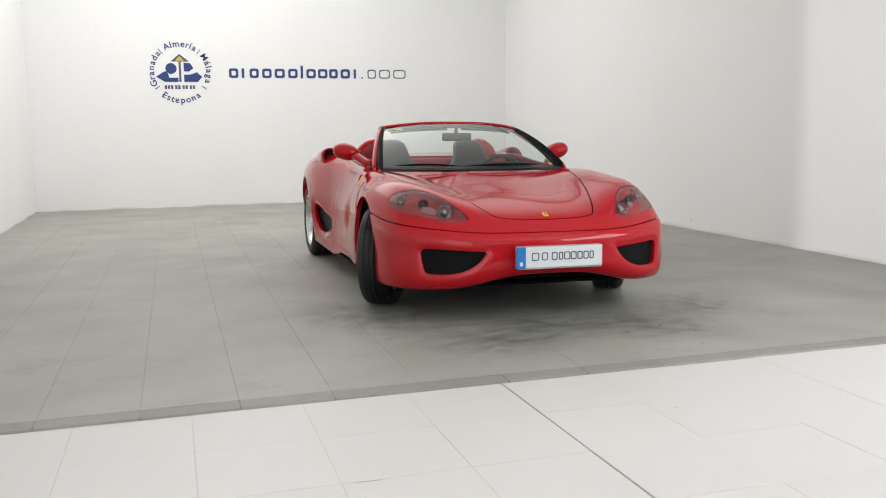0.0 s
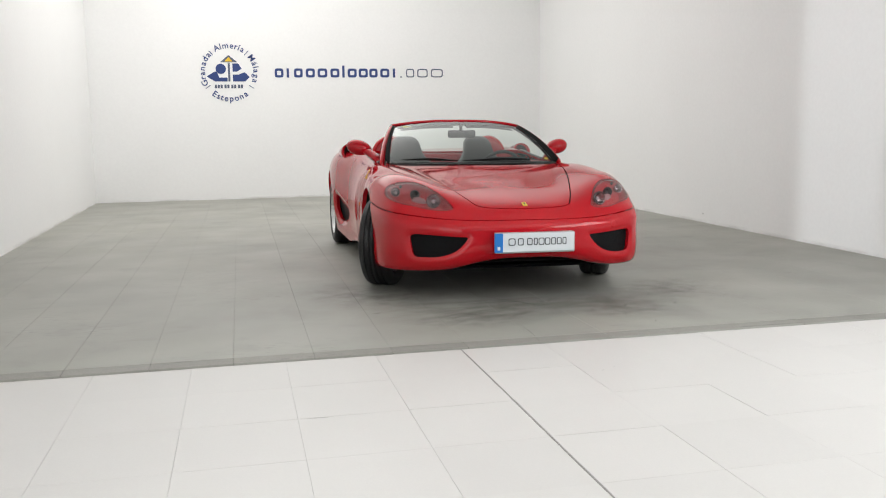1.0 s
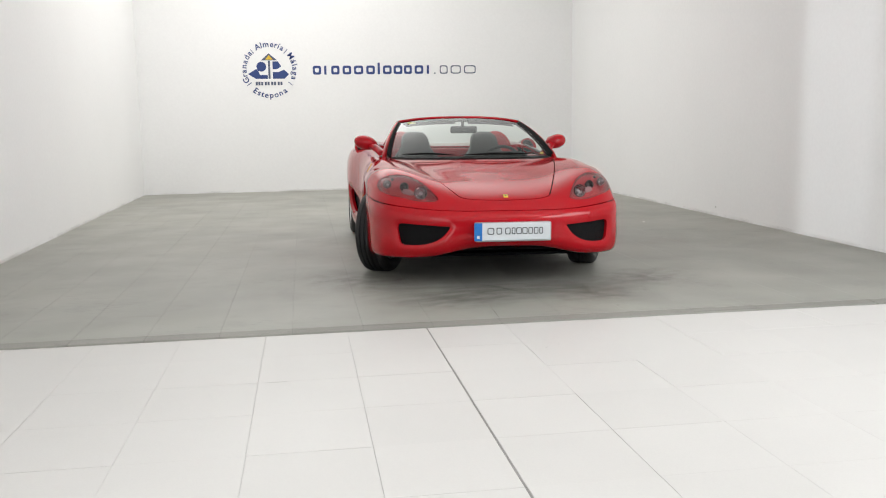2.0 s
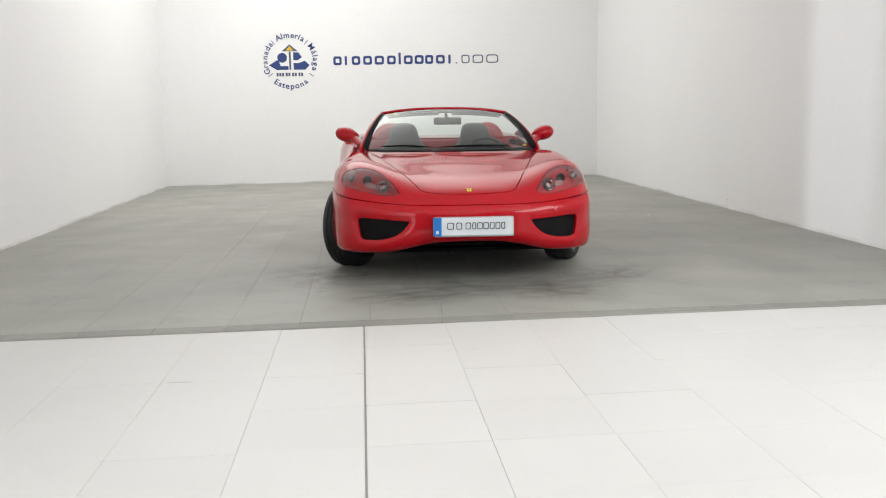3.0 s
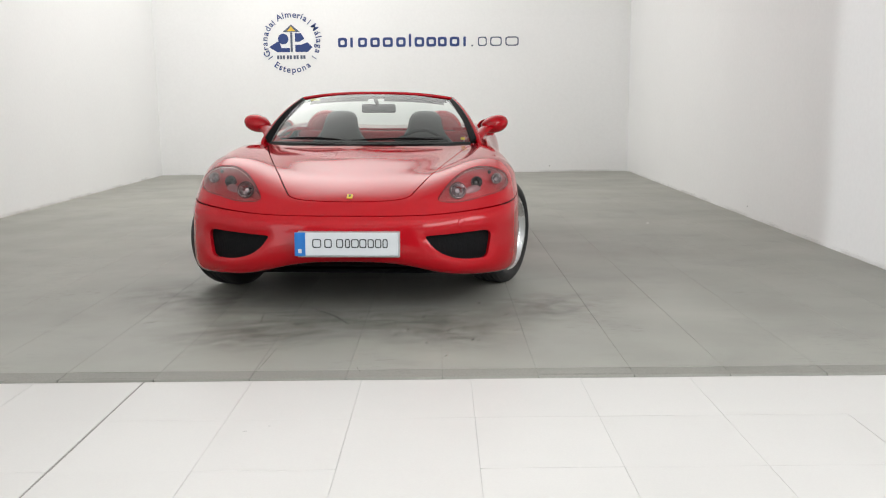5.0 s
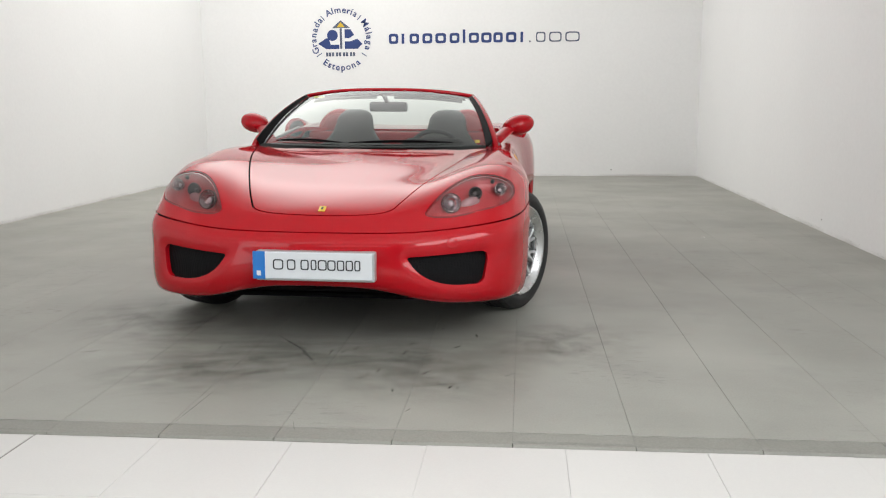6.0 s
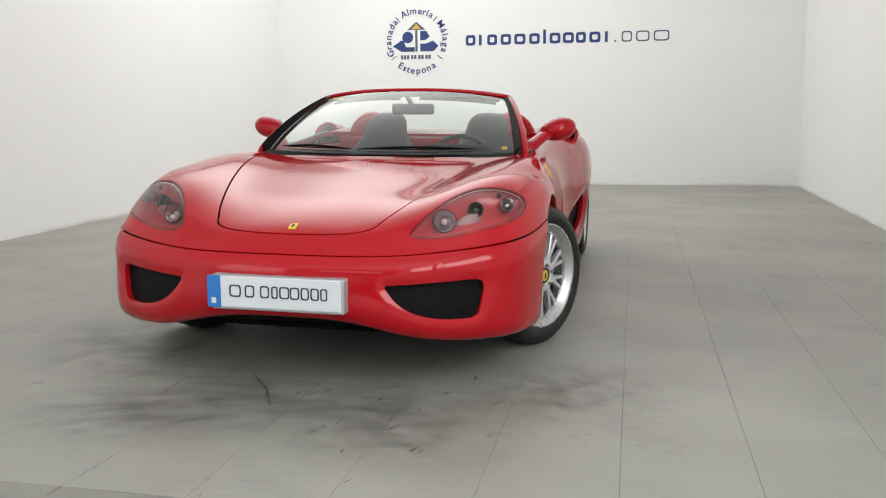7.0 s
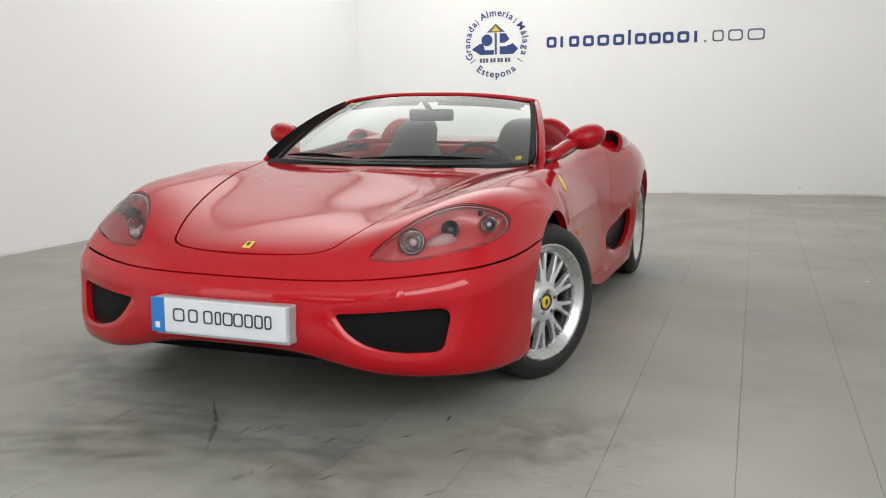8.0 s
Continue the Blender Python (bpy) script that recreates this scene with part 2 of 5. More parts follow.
def sweep(bm, pts, radius, n=10, flat=1.0, close=False):
    """A round bar along points; radius may be a list; flat squeezes it upright."""
    pts = [Vector(p) for p in pts]
    k = len(pts)
    rad = radius if isinstance(radius, (list, tuple)) else [radius] * k
    rings, side = [], None
    for i, p in enumerate(pts):
        a = pts[(i - 1) % k] if (close or i) else p
        b = pts[(i + 1) % k] if (close or i < k - 1) else p
        d = (b - a).normalized()
        if side is None:
            side = d.cross(Vector((0, 0, 1)))
            if side.length < 0.1:
                side = d.cross(Vector((0, 1, 0)))
        side = (side - d * side.dot(d)).normalized()
        up = side.cross(d)
        rings.append([bm.verts.new(p + rad[i] * (math.cos(t) * side + flat * math.sin(t) * up))
                      for t in (2 * math.pi * j / n for j in range(n))])
    for i in range(k if close else k - 1):
        r0, r1 = rings[i], rings[(i + 1) % k]
        for j in range(n):
            bm.faces.new((r0[j], r0[(j + 1) % n], r1[(j + 1) % n], r1[j]))
    if not close:
        bm.faces.new(rings[0][::-1])
        bm.faces.new(rings[-1])
    bmesh.ops.recalc_face_normals(bm, faces=bm.faces[:])
    return bm


def lathe(bm, profile, n=48, axis="X"):
    """Turns a profile of (along, radius) about an axis."""
    rings = []
    for a, r in profile:
        ring = []
        for j in range(n):
            t = 2 * math.pi * j / n
            c, s = r * math.cos(t), r * math.sin(t)
            ring.append(bm.verts.new((a, c, s) if axis == "X" else ((c, a, s) if axis == "Y" else (c, s, a))))
        rings.append(ring)
    for r0, r1 in zip(rings, rings[1:]):
        for j in range(n):
            bm.faces.new((r0[j], r0[(j + 1) % n], r1[(j + 1) % n], r1[j]))
    return bm


# ---------------------------------------------------------------- the hall
XL, XR, YB, YF, EDGE = -3.446, 4.356, 11.65, -9.0, 0.468


def wall(name, x0, x1, y0, y1, label):
    bm = bmesh.new()
    box(bm, x0, x1, y0, y1, -0.1, CEIL + 0.2)
    return tagged(part(name, bm, WALL, smooth=False), label, "wall", kind="structure")


wall("wall_north", XL - 0.2, XR + 0.2, YB, YB + 0.2, "smooth white painted back wall of the showroom bay")


def pierced(name, label, boxes, frame_name, frame_boxes, corner=0.0, turn=0.0, paint=None):
    """A wall with a window opening, and the window's frame in it."""
    bm = bmesh.new()
    for q in boxes:
        box(bm, *q)
    swing = Matrix.Translation((corner, YB, 0)) @ Matrix.Rotation(turn, 4, "Z") @ Matrix.Translation((-corner, -YB, 0))
    bmesh.ops.transform(bm, matrix=swing, verts=bm.verts[:])
    tagged(part(name, bm, paint or WALL, smooth=False), label, "wall", kind="structure")
    bm = bmesh.new()
    for q in frame_boxes:
        box(bm, *q, .004)
    bmesh.ops.transform(bm, matrix=swing, verts=bm.verts[:])
    tagged(part(frame_name, bm, FRAME, smooth=False), "unseen white framed window added for fill light", "window", kind="structure")


FRAME = mat("window_frame_paint", (0.7, 0.7, 0.7), 0.4)
TOP = CEIL + 0.2
a, b, c, d = WIN_S
# unseen wall, made dark to deepen the reflections in the car's front
pierced("wall_south", "unseen dark grey wall with an added window opening",
        ((XL - .2, a, YF - .2, YF, -.1, TOP), (b, XR + .2, YF - .2, YF, -.1, TOP), (a, b, YF - .2, YF, -.1, c), (a, b, YF - .2, YF, d, TOP)), "window_1",
        [(a + (b - a) * k / 4 - .03, a + (b - a) * k / 4 + .03, YF - .14, YF - .06, c, d) for k in range(5)] + [(a, b, YF - .13, YF - .07, z - .03, z + .03) for z in (c, d)], paint=mat("dark_unseen_wall", (0.16, 0.16, 0.165), 0.7, 0.0, 0.04, 0.8, 30.0))
a, b, c, d = WIN_E
pierced("wall_east", "smooth white painted side wall with faint scuffs",
        ((XR, XR + .2, b, YB, -.1, TOP), (XR, XR + .2, YF, a, -.1, TOP), (XR, XR + .2, a, b, -.1, c), (XR, XR + .2, a, b, d, TOP)), "window_2",
        [(XR + .06, XR + .14, a + (b - a) * k / 4 - .03, a + (b - a) * k / 4 + .03, c, d) for k in range(5)] + [(XR + .07, XR + .13, a, b, z - .03, z + .03) for z in (c, d)], XR, EAST_TURN)
a, b, c, d = WIN_W
pierced("wall_west", "smooth white painted side wall, brightly lit",
        ((XL - .2, XL, b, YB, -.1, TOP), (XL - .2, XL, YF, a, -.1, TOP), (XL - .2, XL, a, b, -.1, c), (XL - .2, XL, a, b, d, TOP)), "window_3",
        [(XL - .14, XL - .06, a + (b - a) * k / 4 - .03, a + (b - a) * k / 4 + .03, c, d) for k in range(5)] + [(XL - .13, XL - .07, a, b, z - .03, z + .03) for z in (c, d)], XL, WEST_TURN)
bm = bmesh.new()
box(bm, XL, XR, YF, YB, CEIL, CEIL + 0.2)
tagged(part("ceiling", bm, CEILING, smooth=False), "plain off-white painted ceiling", "ceiling", kind="structure")

# ---------------------------------------------------------------- the car: skin
# Car axes: x to its left side, y from nose to tail with 0 at the front axle, z up.
RIBS = []


def rib(*p):
    """One rib of the skin, from the middle line outwards and down: eight points."""
    RIBS.append(p)


def flat_rib(y, *xz):
    rib(*[(x, y, z) for x, z in xz])


rib((0, -.80, .275), (.30, -.80, .265), (.54, -.77, .215), (.70, -.67, .20), (.80, -.55, .195), (.86, -.40, .19), (.87, -.24, .185), (.87, -.08, .19))
rib((0, -.945, .30), (.30, -.935, .285), (.54, -.90, .242), (.76, -.785, .225), (.865, -.67, .218), (.925, -.48, .21), (.94, -.28, .205), (.94, -.10, .21))
rib((0, -.985, .36), (.30, -.972, .36), (.54, -.925, .35), (.765, -.805, .345), (.878, -.685, .34), (.94, -.48, .34), (.96, -.25, .335), (.955, -.12, .335))
rib((0, -.985, .46), (.30, -.967, .46), (.54, -.91, .46), (.765, -.795, .465), (.878, -.68, .47), (.942, -.46, .475), (.965, -.22, .48), (.955, -.10, .42))
rib((0, -.978, .508), (.30, -.96, .508), (.54, -.898, .515), (.765, -.787, .527), (.88, -.672, .537), (.943, -.445, .552), (.966, -.195, .557), (.955, -.085, .45))
rib((0, -.945, .543), (.30, -.928, .543), (.54, -.862, .55), (.755, -.755, .57), (.868, -.645, .585), (.935, -.42, .605), (.96, -.16, .615), (.955, -.07, .48))
rib((0, -.87, .60), (.29, -.85, .602), (.53, -.785, .625), (.725, -.685, .665), (.84, -.565, .685), (.918, -.34, .70), (.955, -.08, .68), (.955, -.03, .50))
rib((0, -.77, .645), (.28, -.74, .651), (.50, -.66, .698), (.675, -.56, .757), (.795, -.42, .785), (.892, -.21, .775), (.95, 0, .695), (.955, .02, .50))
rib((0, -.58, .694), (.27, -.545, .702), (.465, -.46, .739), (.63, -.35, .80), (.765, -.23, .828), (.885, -.05, .795), (.95, .09, .685), (.955, .06, .48))
rib((0, -.36, .732), (.27, -.325, .738), (.475, -.23, .768), (.63, -.11, .822), (.77, 0, .85), (.89, .10, .803), (.948, .19, .66), (.955, .10, .42))
rib((0, -.08, .779), (.28, -.045, .783), (.50, .04, .804), (.65, .12, .84), (.785, .19, .862), (.893, .26, .795), (.943, .31, .60), (.95, .14, .36))
rib((0, .20, .824), (.29, .23, .825), (.53, .29, .835), (.68, .345, .852), (.80, .39, .863), (.895, .42, .78), (.944, .42, .46), (.925, .40, .15))
rib((0, .46, .865), (.30, .47, .862), (.55, .50, .857), (.72, .54, .866), (.82, .56, .852), (.899, .56, .74), (.937, .56, .42), (.912, .56, .145))
flat_rib(1.05, (0, .88), (.30, .88), (.57, .88), (.75, .885), (.835, .85), (.882, .68), (.899, .40), (.90, .14))
flat_rib(1.60, (0, .92), (.30, .92), (.57, .925), (.75, .94), (.855, .90), (.90, .71), (.907, .42), (.915, .145))
flat_rib(2.10, (0, .945), (.30, .95), (.57, .96), (.75, .968), (.905, .912), (.97, .73), (.972, .42), (.935, .16))
flat_rib(2.60, (0, .94), (.30, .945), (.56, .955), (.75, .958), (.905, .90), (.98, .73), (.982, .42), (.945, .20))
flat_rib(3.05, (0, .905), (.30, .91), (.55, .915), (.72, .905), (.845, .85), (.92, .71), (.925, .45), (.885, .25))
rib((0, 3.36, .87), (.30, 3.35, .87), (.52, 3.31, .865), (.68, 3.25, .85), (.79, 3.20, .80), (.86, 3.15, .68), (.87, 3.15, .45), (.83, 3.12, .27))
rib((0, 3.44, .72), (.30, 3.43, .72), (.50, 3.40, .71), (.64, 3.36, .69), (.74, 3.31, .66), (.80, 3.26, .58), (.81, 3.24, .45), (.77, 3.20, .29))
rib((0, 3.45, .50), (.25, 3.44, .50), (.40, 3.42, .50), (.50, 3.40, .49), (.58, 3.37, .48), (.62, 3.35, .45), (.63, 3.33, .40), (.60, 3.28, .32))
rib((0, 3.40, .33), (.20, 3.40, .33), (.30, 3.39, .33), (.38, 3.38, .33), (.44, 3.36, .33), (.48, 3.34, .33), (.50, 3.32, .33), (.50, 3.28, .32))


def spline(knots, values, at):
    """Natural cubic spline through values (n, ...) at knots, sampled at the places given."""
    n = len(knots)
    h = np.diff(knots)
    a = np.eye(n)
    shape = (n,) + (1,) * (values.ndim - 1)
    rhs = np.zeros_like(values)
    for i in range(1, n - 1):
        a[i, i - 1], a[i, i], a[i, i + 1] = h[i - 1], 2 * (h[i - 1] + h[i]), h[i]
        rhs[i] = 6 * ((values[i + 1] - values[i]) / h[i] - (values[i] - values[i - 1]) / h[i - 1])
    m = np.linalg.solve(a, rhs.reshape(n, -1)).reshape(values.shape)
    i = np.clip(np.searchsorted(knots, at) - 1, 0, n - 2)
    hh = h[i].reshape((-1,) + shape[1:])
    u = ((at - knots[i]) / h[i]).reshape((-1,) + shape[1:])
    w = 1 - u
    return w * values[i] + u * values[i + 1] + hh * hh / 6 * ((w ** 3 - w) * m[i] + (u ** 3 - u) * m[i + 1])


def skin(nu, nv):
    """The left half of the body skin as a grid of points, its normals, and each row's place along the ribs."""
    c = np.array(RIBS, float)
    dv = np.linalg.norm(np.diff(c, axis=1), axis=2).mean(axis=0)
    kv = np.concatenate(([0], np.cumsum(dv)))
    du = np.linalg.norm(np.diff(c, axis=0), axis=2)[:, :6].mean(axis=1)
    ku = np.concatenate(([0], np.cumsum(du)))
    mirror = c[:, 3:0:-1] * np.array((-1, 1, 1))
    full = np.concatenate((mirror, c), axis=1)
    kf = np.concatenate((-kv[3:0:-1], kv))
    at_v = np.linspace(0, kv[-1], nv)
    rows = spline(kf, full.transpose(1, 0, 2), at_v).transpose(1, 0, 2)
    mid = ku[12]
    at_u = np.concatenate((np.linspace(0, mid, nu * 6 // 10, endpoint=False), np.linspace(mid, ku[-1], nu - nu * 6 // 10)))
    p = spline(ku, rows, at_u)
    p[:, 0, 0] = 0
    # fair the top of the wings and bonnet
    keep = p.copy()
    def ease(v, a, b):
        t = np.clip((v - a) / (b - a), 0, 1)
        return t * t * (3 - 2 * t)

    for k in range(14):
        q = np.concatenate((p[:, 1:2] * np.array((-1, 1, 1)), p, 2 * p[:, -1:] - p[:, -2:-1]), axis=1)
        p = .5 * q[:, 1:-1] + .25 * (q[:, :-2] + q[:, 2:])
        p[1:-1] = .5 * p[1:-1] + .25 * (p[:-2] + p[2:])
        p[:, 0, 0] = 0
    keep = p.copy()
    for k in range(170):
        q = np.concatenate((p[:, 1:2] * np.array((-1, 1, 1)), p, p[:, -1:]), axis=1)
        if k < 110:
            p = .5 * q[:, 1:-1] + .25 * (q[:, :-2] + q[:, 2:])
        p[1:-1] = .5 * p[1:-1] + .25 * (p[:-2] + p[2:])
        p[:, 0, 0] = 0
    w = (ease(keep[..., 1], -.88, -.55) * ease(keep[..., 1], .90, .45) * ease(keep[..., 2], .56, .70) * ease(keep[..., 0], .93, .68))[..., None]
    w = np.maximum(w, (ease(keep[..., 1], .16, .40) * ease(keep[..., 1], 1.5, 1.1) * ease(keep[..., 0], .82, .88))[..., None])
    p = keep * (1 - w) + p * w
    tu, tv = np.gradient(p, axis=0), np.gradient(p, axis=1)
    n = np.cross(tv, tu)
    n /= np.maximum(np.linalg.norm(n, axis=2, keepdims=True), 1e-9)
    n[:, 0, 0] = 0
    return p, n, np.repeat(at_u[:, None], nv, axis=1), ku


SKIN, NORM, ALONG, KNOT = skin(640, 200)
if NORM[200, 20, 2] < 0:
    NORM = -NORM
SX, SY, SZ = SKIN[..., 0], SKIN[..., 1], SKIN[..., 2]


def poly(px, py, points, radius=0.0):
    """Signed distance to a polygon with rounded corners; less than 0 inside."""
    pts = np.array(points, float)
    if radius:
        mid = pts.mean(axis=0)
        pts = mid + (pts - mid) * (1 - radius / np.linalg.norm(pts - mid, axis=1, keepdims=True))
    d = np.full(px.shape, 1e9)
    inside = np.zeros(px.shape, bool)
    for (ax, ay), (bx, by) in zip(pts, np.roll(pts, -1, axis=0)):
        ex, ey = bx - ax, by - ay
        t = np.clip(((px - ax) * ex + (py - ay) * ey) / (ex * ex + ey * ey), 0, 1)
        d = np.minimum(d, np.hypot(px - ax - t * ex, py - ay - t * ey))
        if ey:
            inside ^= ((ay > py) != (by > py)) & (px < ex * (py - ay) / ey + ax)
    return np.where(inside, -d, d) - radius


def smooth_loop(points, n=6):
    """A closed smooth outline through a few corners."""
    p = [np.array(q, float) for q in points]
    out = []
    for i in range(len(p)):
        a, b, c, d = p[i - 1], p[i], p[(i + 1) % len(p)], p[(i + 2) % len(p)]
        for t in np.arange(n) / n:
            out.append(.5 * ((2 * b) + (c - a) * t + (2 * a - 5 * b + 4 * c - d) * t ** 2 + (3 * b - a - 3 * c + d) * t ** 3))
    return out


def fillet(corners, n=8):
    """An outline of straight sides with rounded corners: (x, y, length taken off the sides)."""
    out = []
    for i, (x, y, r) in enumerate(corners):
        b = np.array((x, y))
        a, c = np.array(corners[i - 1][:2]), np.array(corners[(i + 1) % len(corners)][:2])
        p0, p1 = b + (a - b) / np.linalg.norm(a - b) * r, b + (c - b) / np.linalg.norm(c - b) * r
        out += [(1 - t) ** 2 * p0 + 2 * t * (1 - t) * b + t * t * p1 for t in np.linspace(0, 1, n)]
    return out


def cut_skin(f, depth=0.0, lip=0.0, step=1):
    """The piece of skin where f < 0: points, normals and faces, sunk by depth, with a turned-in lip round its border."""
    p, n, f = SKIN[::step, ::step], NORM[::step, ::step], f[::step, ::step]
    if not isinstance(depth, float):
        depth = depth[::step, ::step, None]
    nu, nv = f.shape
    pos = (p - n * depth).reshape(-1, 3)
    nor = n.reshape(-1, 3)
    fl = f.reshape(-1)
    idx = np.arange(nu * nv).reshape(nu, nv)
    q = np.stack((idx[:-1, :-1], idx[:-1, 1:], idx[1:, 1:], idx[1:, :-1]), axis=-1).reshape(-1, 4)
    inside = fl[q] < 0
    cnt = inside.sum(axis=1)
    verts, norms, key = [], [], {}

    def vert(k):
        if k not in key:
            key[k] = len(verts)
            if isinstance(k, tuple):
                a, b = k
                t = fl[a] / (fl[a] - fl[b])
                verts.append(pos[a] + (pos[b] - pos[a]) * t)
                w = nor[a] + (nor[b] - nor[a]) * t
                norms.append(w / max(np.linalg.norm(w), 1e-9))
            else:
                verts.append(pos[k])
                norms.append(nor[k])
        return key[k]

    faces = [[vert(int(k)) for k in f4] for f4 in q[cnt == 4]]
    for f4, ins in zip(q[(cnt > 0) & (cnt < 4)], inside[(cnt > 0) & (cnt < 4)]):
        out = []
        for i in range(4):
            a, b = int(f4[i]), int(f4[(i + 1) % 4])
            if ins[i]:
                out.append(vert(a))
            if ins[i] != ins[(i + 1) % 4]:
                out.append(vert((min(a, b), max(a, b))))
        out = [v for i, v in enumerate(out) if v != out[i - 1]]
        if len(out) > 2:
            faces.append(out)
    # one winding: outwards
    if faces:
        a, b, c = (np.array(verts[i]) for i in faces[len(faces) // 2][:3])
        if np.dot(np.cross(b - a, c - a), norms[faces[len(faces) // 2][0]]) < 0:
            faces = [g[::-1] for g in faces]
    if lip:
        count = {}
        for g in faces:
            for a, b in zip(g, g[1:] + g[:1]):
                count[(a, b)] = 1
        for (a, b) in list(count):
            if (b, a) in count:
                continue
            pa, pb, na, nb = verts[a], verts[b], norms[a], norms[b]
            if pa[0] < 1e-5 and pb[0] < 1e-5:
                continue
            o = np.cross(pb - pa, na)
            o = o / max(np.linalg.norm(o), 1e-9)
            k = len(verts)
            verts += [pa, pb, pb - nb * lip, pa - na * lip]
            norms += [o, o, o, o]
            faces.append([k + 1, k, k + 3, k + 2])
    return np.array(verts), np.array(norms), faces


def skin_part(name, piece, material, parent, label="", side=0, own_normals=False):
    """A mesh from a piece of skin: both halves joined (side 0), or the left (1) or right (-1) one alone."""
    v, n, faces = piece
    flip = np.array((-1, 1, 1))
    if side >= 0:
        vs, ns, fs = v, n, [list(g) for g in faces]
    if side < 0:
        vs, ns, fs = v * flip, n * flip, [g[::-1] for g in faces]
    if side == 0:
        k = len(v)
        vs, ns = np.concatenate((v, v * flip)), np.concatenate((n, n * flip))
        twin = [i if v[i][0] < 1e-5 else i + k for i in range(k)]
        fs += [[twin[i] for i in g[::-1]] for g in faces]
    me = bpy.data.meshes.new(name)
    me.from_pydata([tuple(x) for x in vs], [], fs)
    me.shade_smooth()
    if not own_normals:
        me.normals_split_custom_set_from_vertices([tuple(x) for x in ns])
    me.materials.append(material)
    me.update()
    ob = new(name, me)
    ob.parent = parent
    if label:
        tagged(ob, label)
    return ob


car = thing("sports_car", "glossy red open-top sports car with steered front wheels", "car",
            pose(0.747, 2.49, 0, 0, 0.7, -0.5))

GAP, DOOR_GAP = 0.0040, 0.0015
arch = np.minimum(np.hypot(SY, SZ - .33) - .380, np.hypot(SY - 2.6, SZ - .345) - .385)
arch = np.where(SX > .5, arch, 1.0)
low = ALONG - KNOT[5]
grille = np.where((SY < -.4) & (low < .02), poly(SX, SZ, fillet([(.414, .438, .020), (.784, .456, .05), (.760, .302, .036), (.590, .302, .08), (.474, .356, .06)])), 1.0)
lamp = np.where((SY < .1) & (low > -.02), poly(SX, SZ, smooth_loop([(.484, .613), (.525, .680), (.60, .741), (.69, .775), (.785, .773), (.858, .744), (.885, .703), (.872, .667), (.825, .645), (.74, .627), (.60, .602)])), 1.0)
hood = np.where((SZ > .5) & (SY < .8), poly(SX, SY, smooth_loop([(0, -.855), (.20, -.838), (.315, -.80), (.36, -.72), (.412, -.58), (.51, -.28), (.595, .02), (.652, .27), (.695, .5), (.55, .455), (.30, .395), (0, .375), (-.3, .395), (-.6, .4), (-.6, -.8), (-.2, -.838)])), 1.0)
cockpit = np.where(SZ > .7, poly(SX, SY, [(-.3, .40), (0, .375), (.30, .395), (.55, .455), (.705, .545), (.735, .70), (.745, 1.05), (.735, 1.50), (.70, 1.70), (.55, 1.78), (0, 1.78), (-.4, 1.78)], .03), 1.0)
door = np.where(SX > .6, poly(SY, SZ, [(.54, .83), (.50, .60), (.53, .32), (.64, .235), (1.45, .245), (1.62, .45), (1.66, .75), (1.60, 1.2), (.66, 1.2)], .03), 1.0)
vent = np.where(SX > .7, poly(SY, SZ, smooth_loop([(1.60, .37), (1.84, .455), (2.10, .51), (2.13, .38), (2.03, .29), (1.80, .285)])), 1.0)

# the skin rolls inwards round the intakes
for opening, sink, reach in ((grille, .010, .045), (vent, .022, .07)):
    roll = np.clip(1 - np.maximum(opening, 0) / reach, 0, 1) ** 2
    SKIN -= NORM * (sink * roll)[..., None]
tu, tv = np.gradient(SKIN, axis=0), np.gradient(SKIN, axis=1)
fresh = np.cross(tv, tu)
fresh /= np.maximum(np.linalg.norm(fresh, axis=2, keepdims=True), 1e-9)
NORM = np.where((fresh * NORM).sum(axis=2, keepdims=True) < 0, -fresh, fresh)
NORM[:, 0, 0] = 0

skin_part("bumper", cut_skin(np.maximum.reduce((low + GAP, -grille, -arch)), lip=.03), RED, car, "glossy red front bumper")
skin_part("bonnet", cut_skin(np.maximum.reduce((hood + GAP, cockpit * -1)), lip=.02), RED, car, "glossy red front bonnet")
skin_part("body", cut_skin(np.maximum.reduce((-low + GAP, -hood + GAP, -lamp, -cockpit, -door + DOOR_GAP, -vent, -arch)), lip=.03), RED, car)
for side in (1, -1):
    skin_part("door", cut_skin(np.maximum.reduce((door + DOOR_GAP, -cockpit)), lip=.02), RED, car, side=side)
    skin_part("headlight", cut_skin(lamp + .008, lip=.0), LENS, car, "clear almond headlight lens", side=side).visible_shadow = False
inner = np.maximum.reduce((-grille + .01, -lamp + .03, -cockpit + .01, -vent + .01, -arch + .004))
skin_part("liner", cut_skin(inner, depth=.016, step=3), UNDER, car, "matt black inner liner")

# ---------------------------------------------------------------- the car: openings and lamps
def plain_panel(name, f, depth, material, label, side):
    return skin_part(name, cut_skin(f, depth=depth, step=2), material, car, label, side)


bowl = np.clip(-lamp / .036, 0, 1)
bowl = 1 - (1 - bowl) ** 2.5
MESH = mat("grille_mesh", (0.006, 0.006, 0.0065), 0.6, 0.0, 0.2, 30.0, 200.0, spec=0.08)
nt = MESH.node_tree
vo = nt.nodes.new("ShaderNodeTexVoronoi")
vo.inputs["Scale"].default_value = 150
vo.inputs["Randomness"].default_value = 0.15
co = nt.nodes.new("ShaderNodeTexCoord")
bp = nt.nodes.new("ShaderNodeBump")
bp.inputs["Strength"].default_value, bp.inputs["Distance"].default_value = 0.5, 0.004
nt.links.new(co.outputs["Object"], vo.inputs["Vector"])
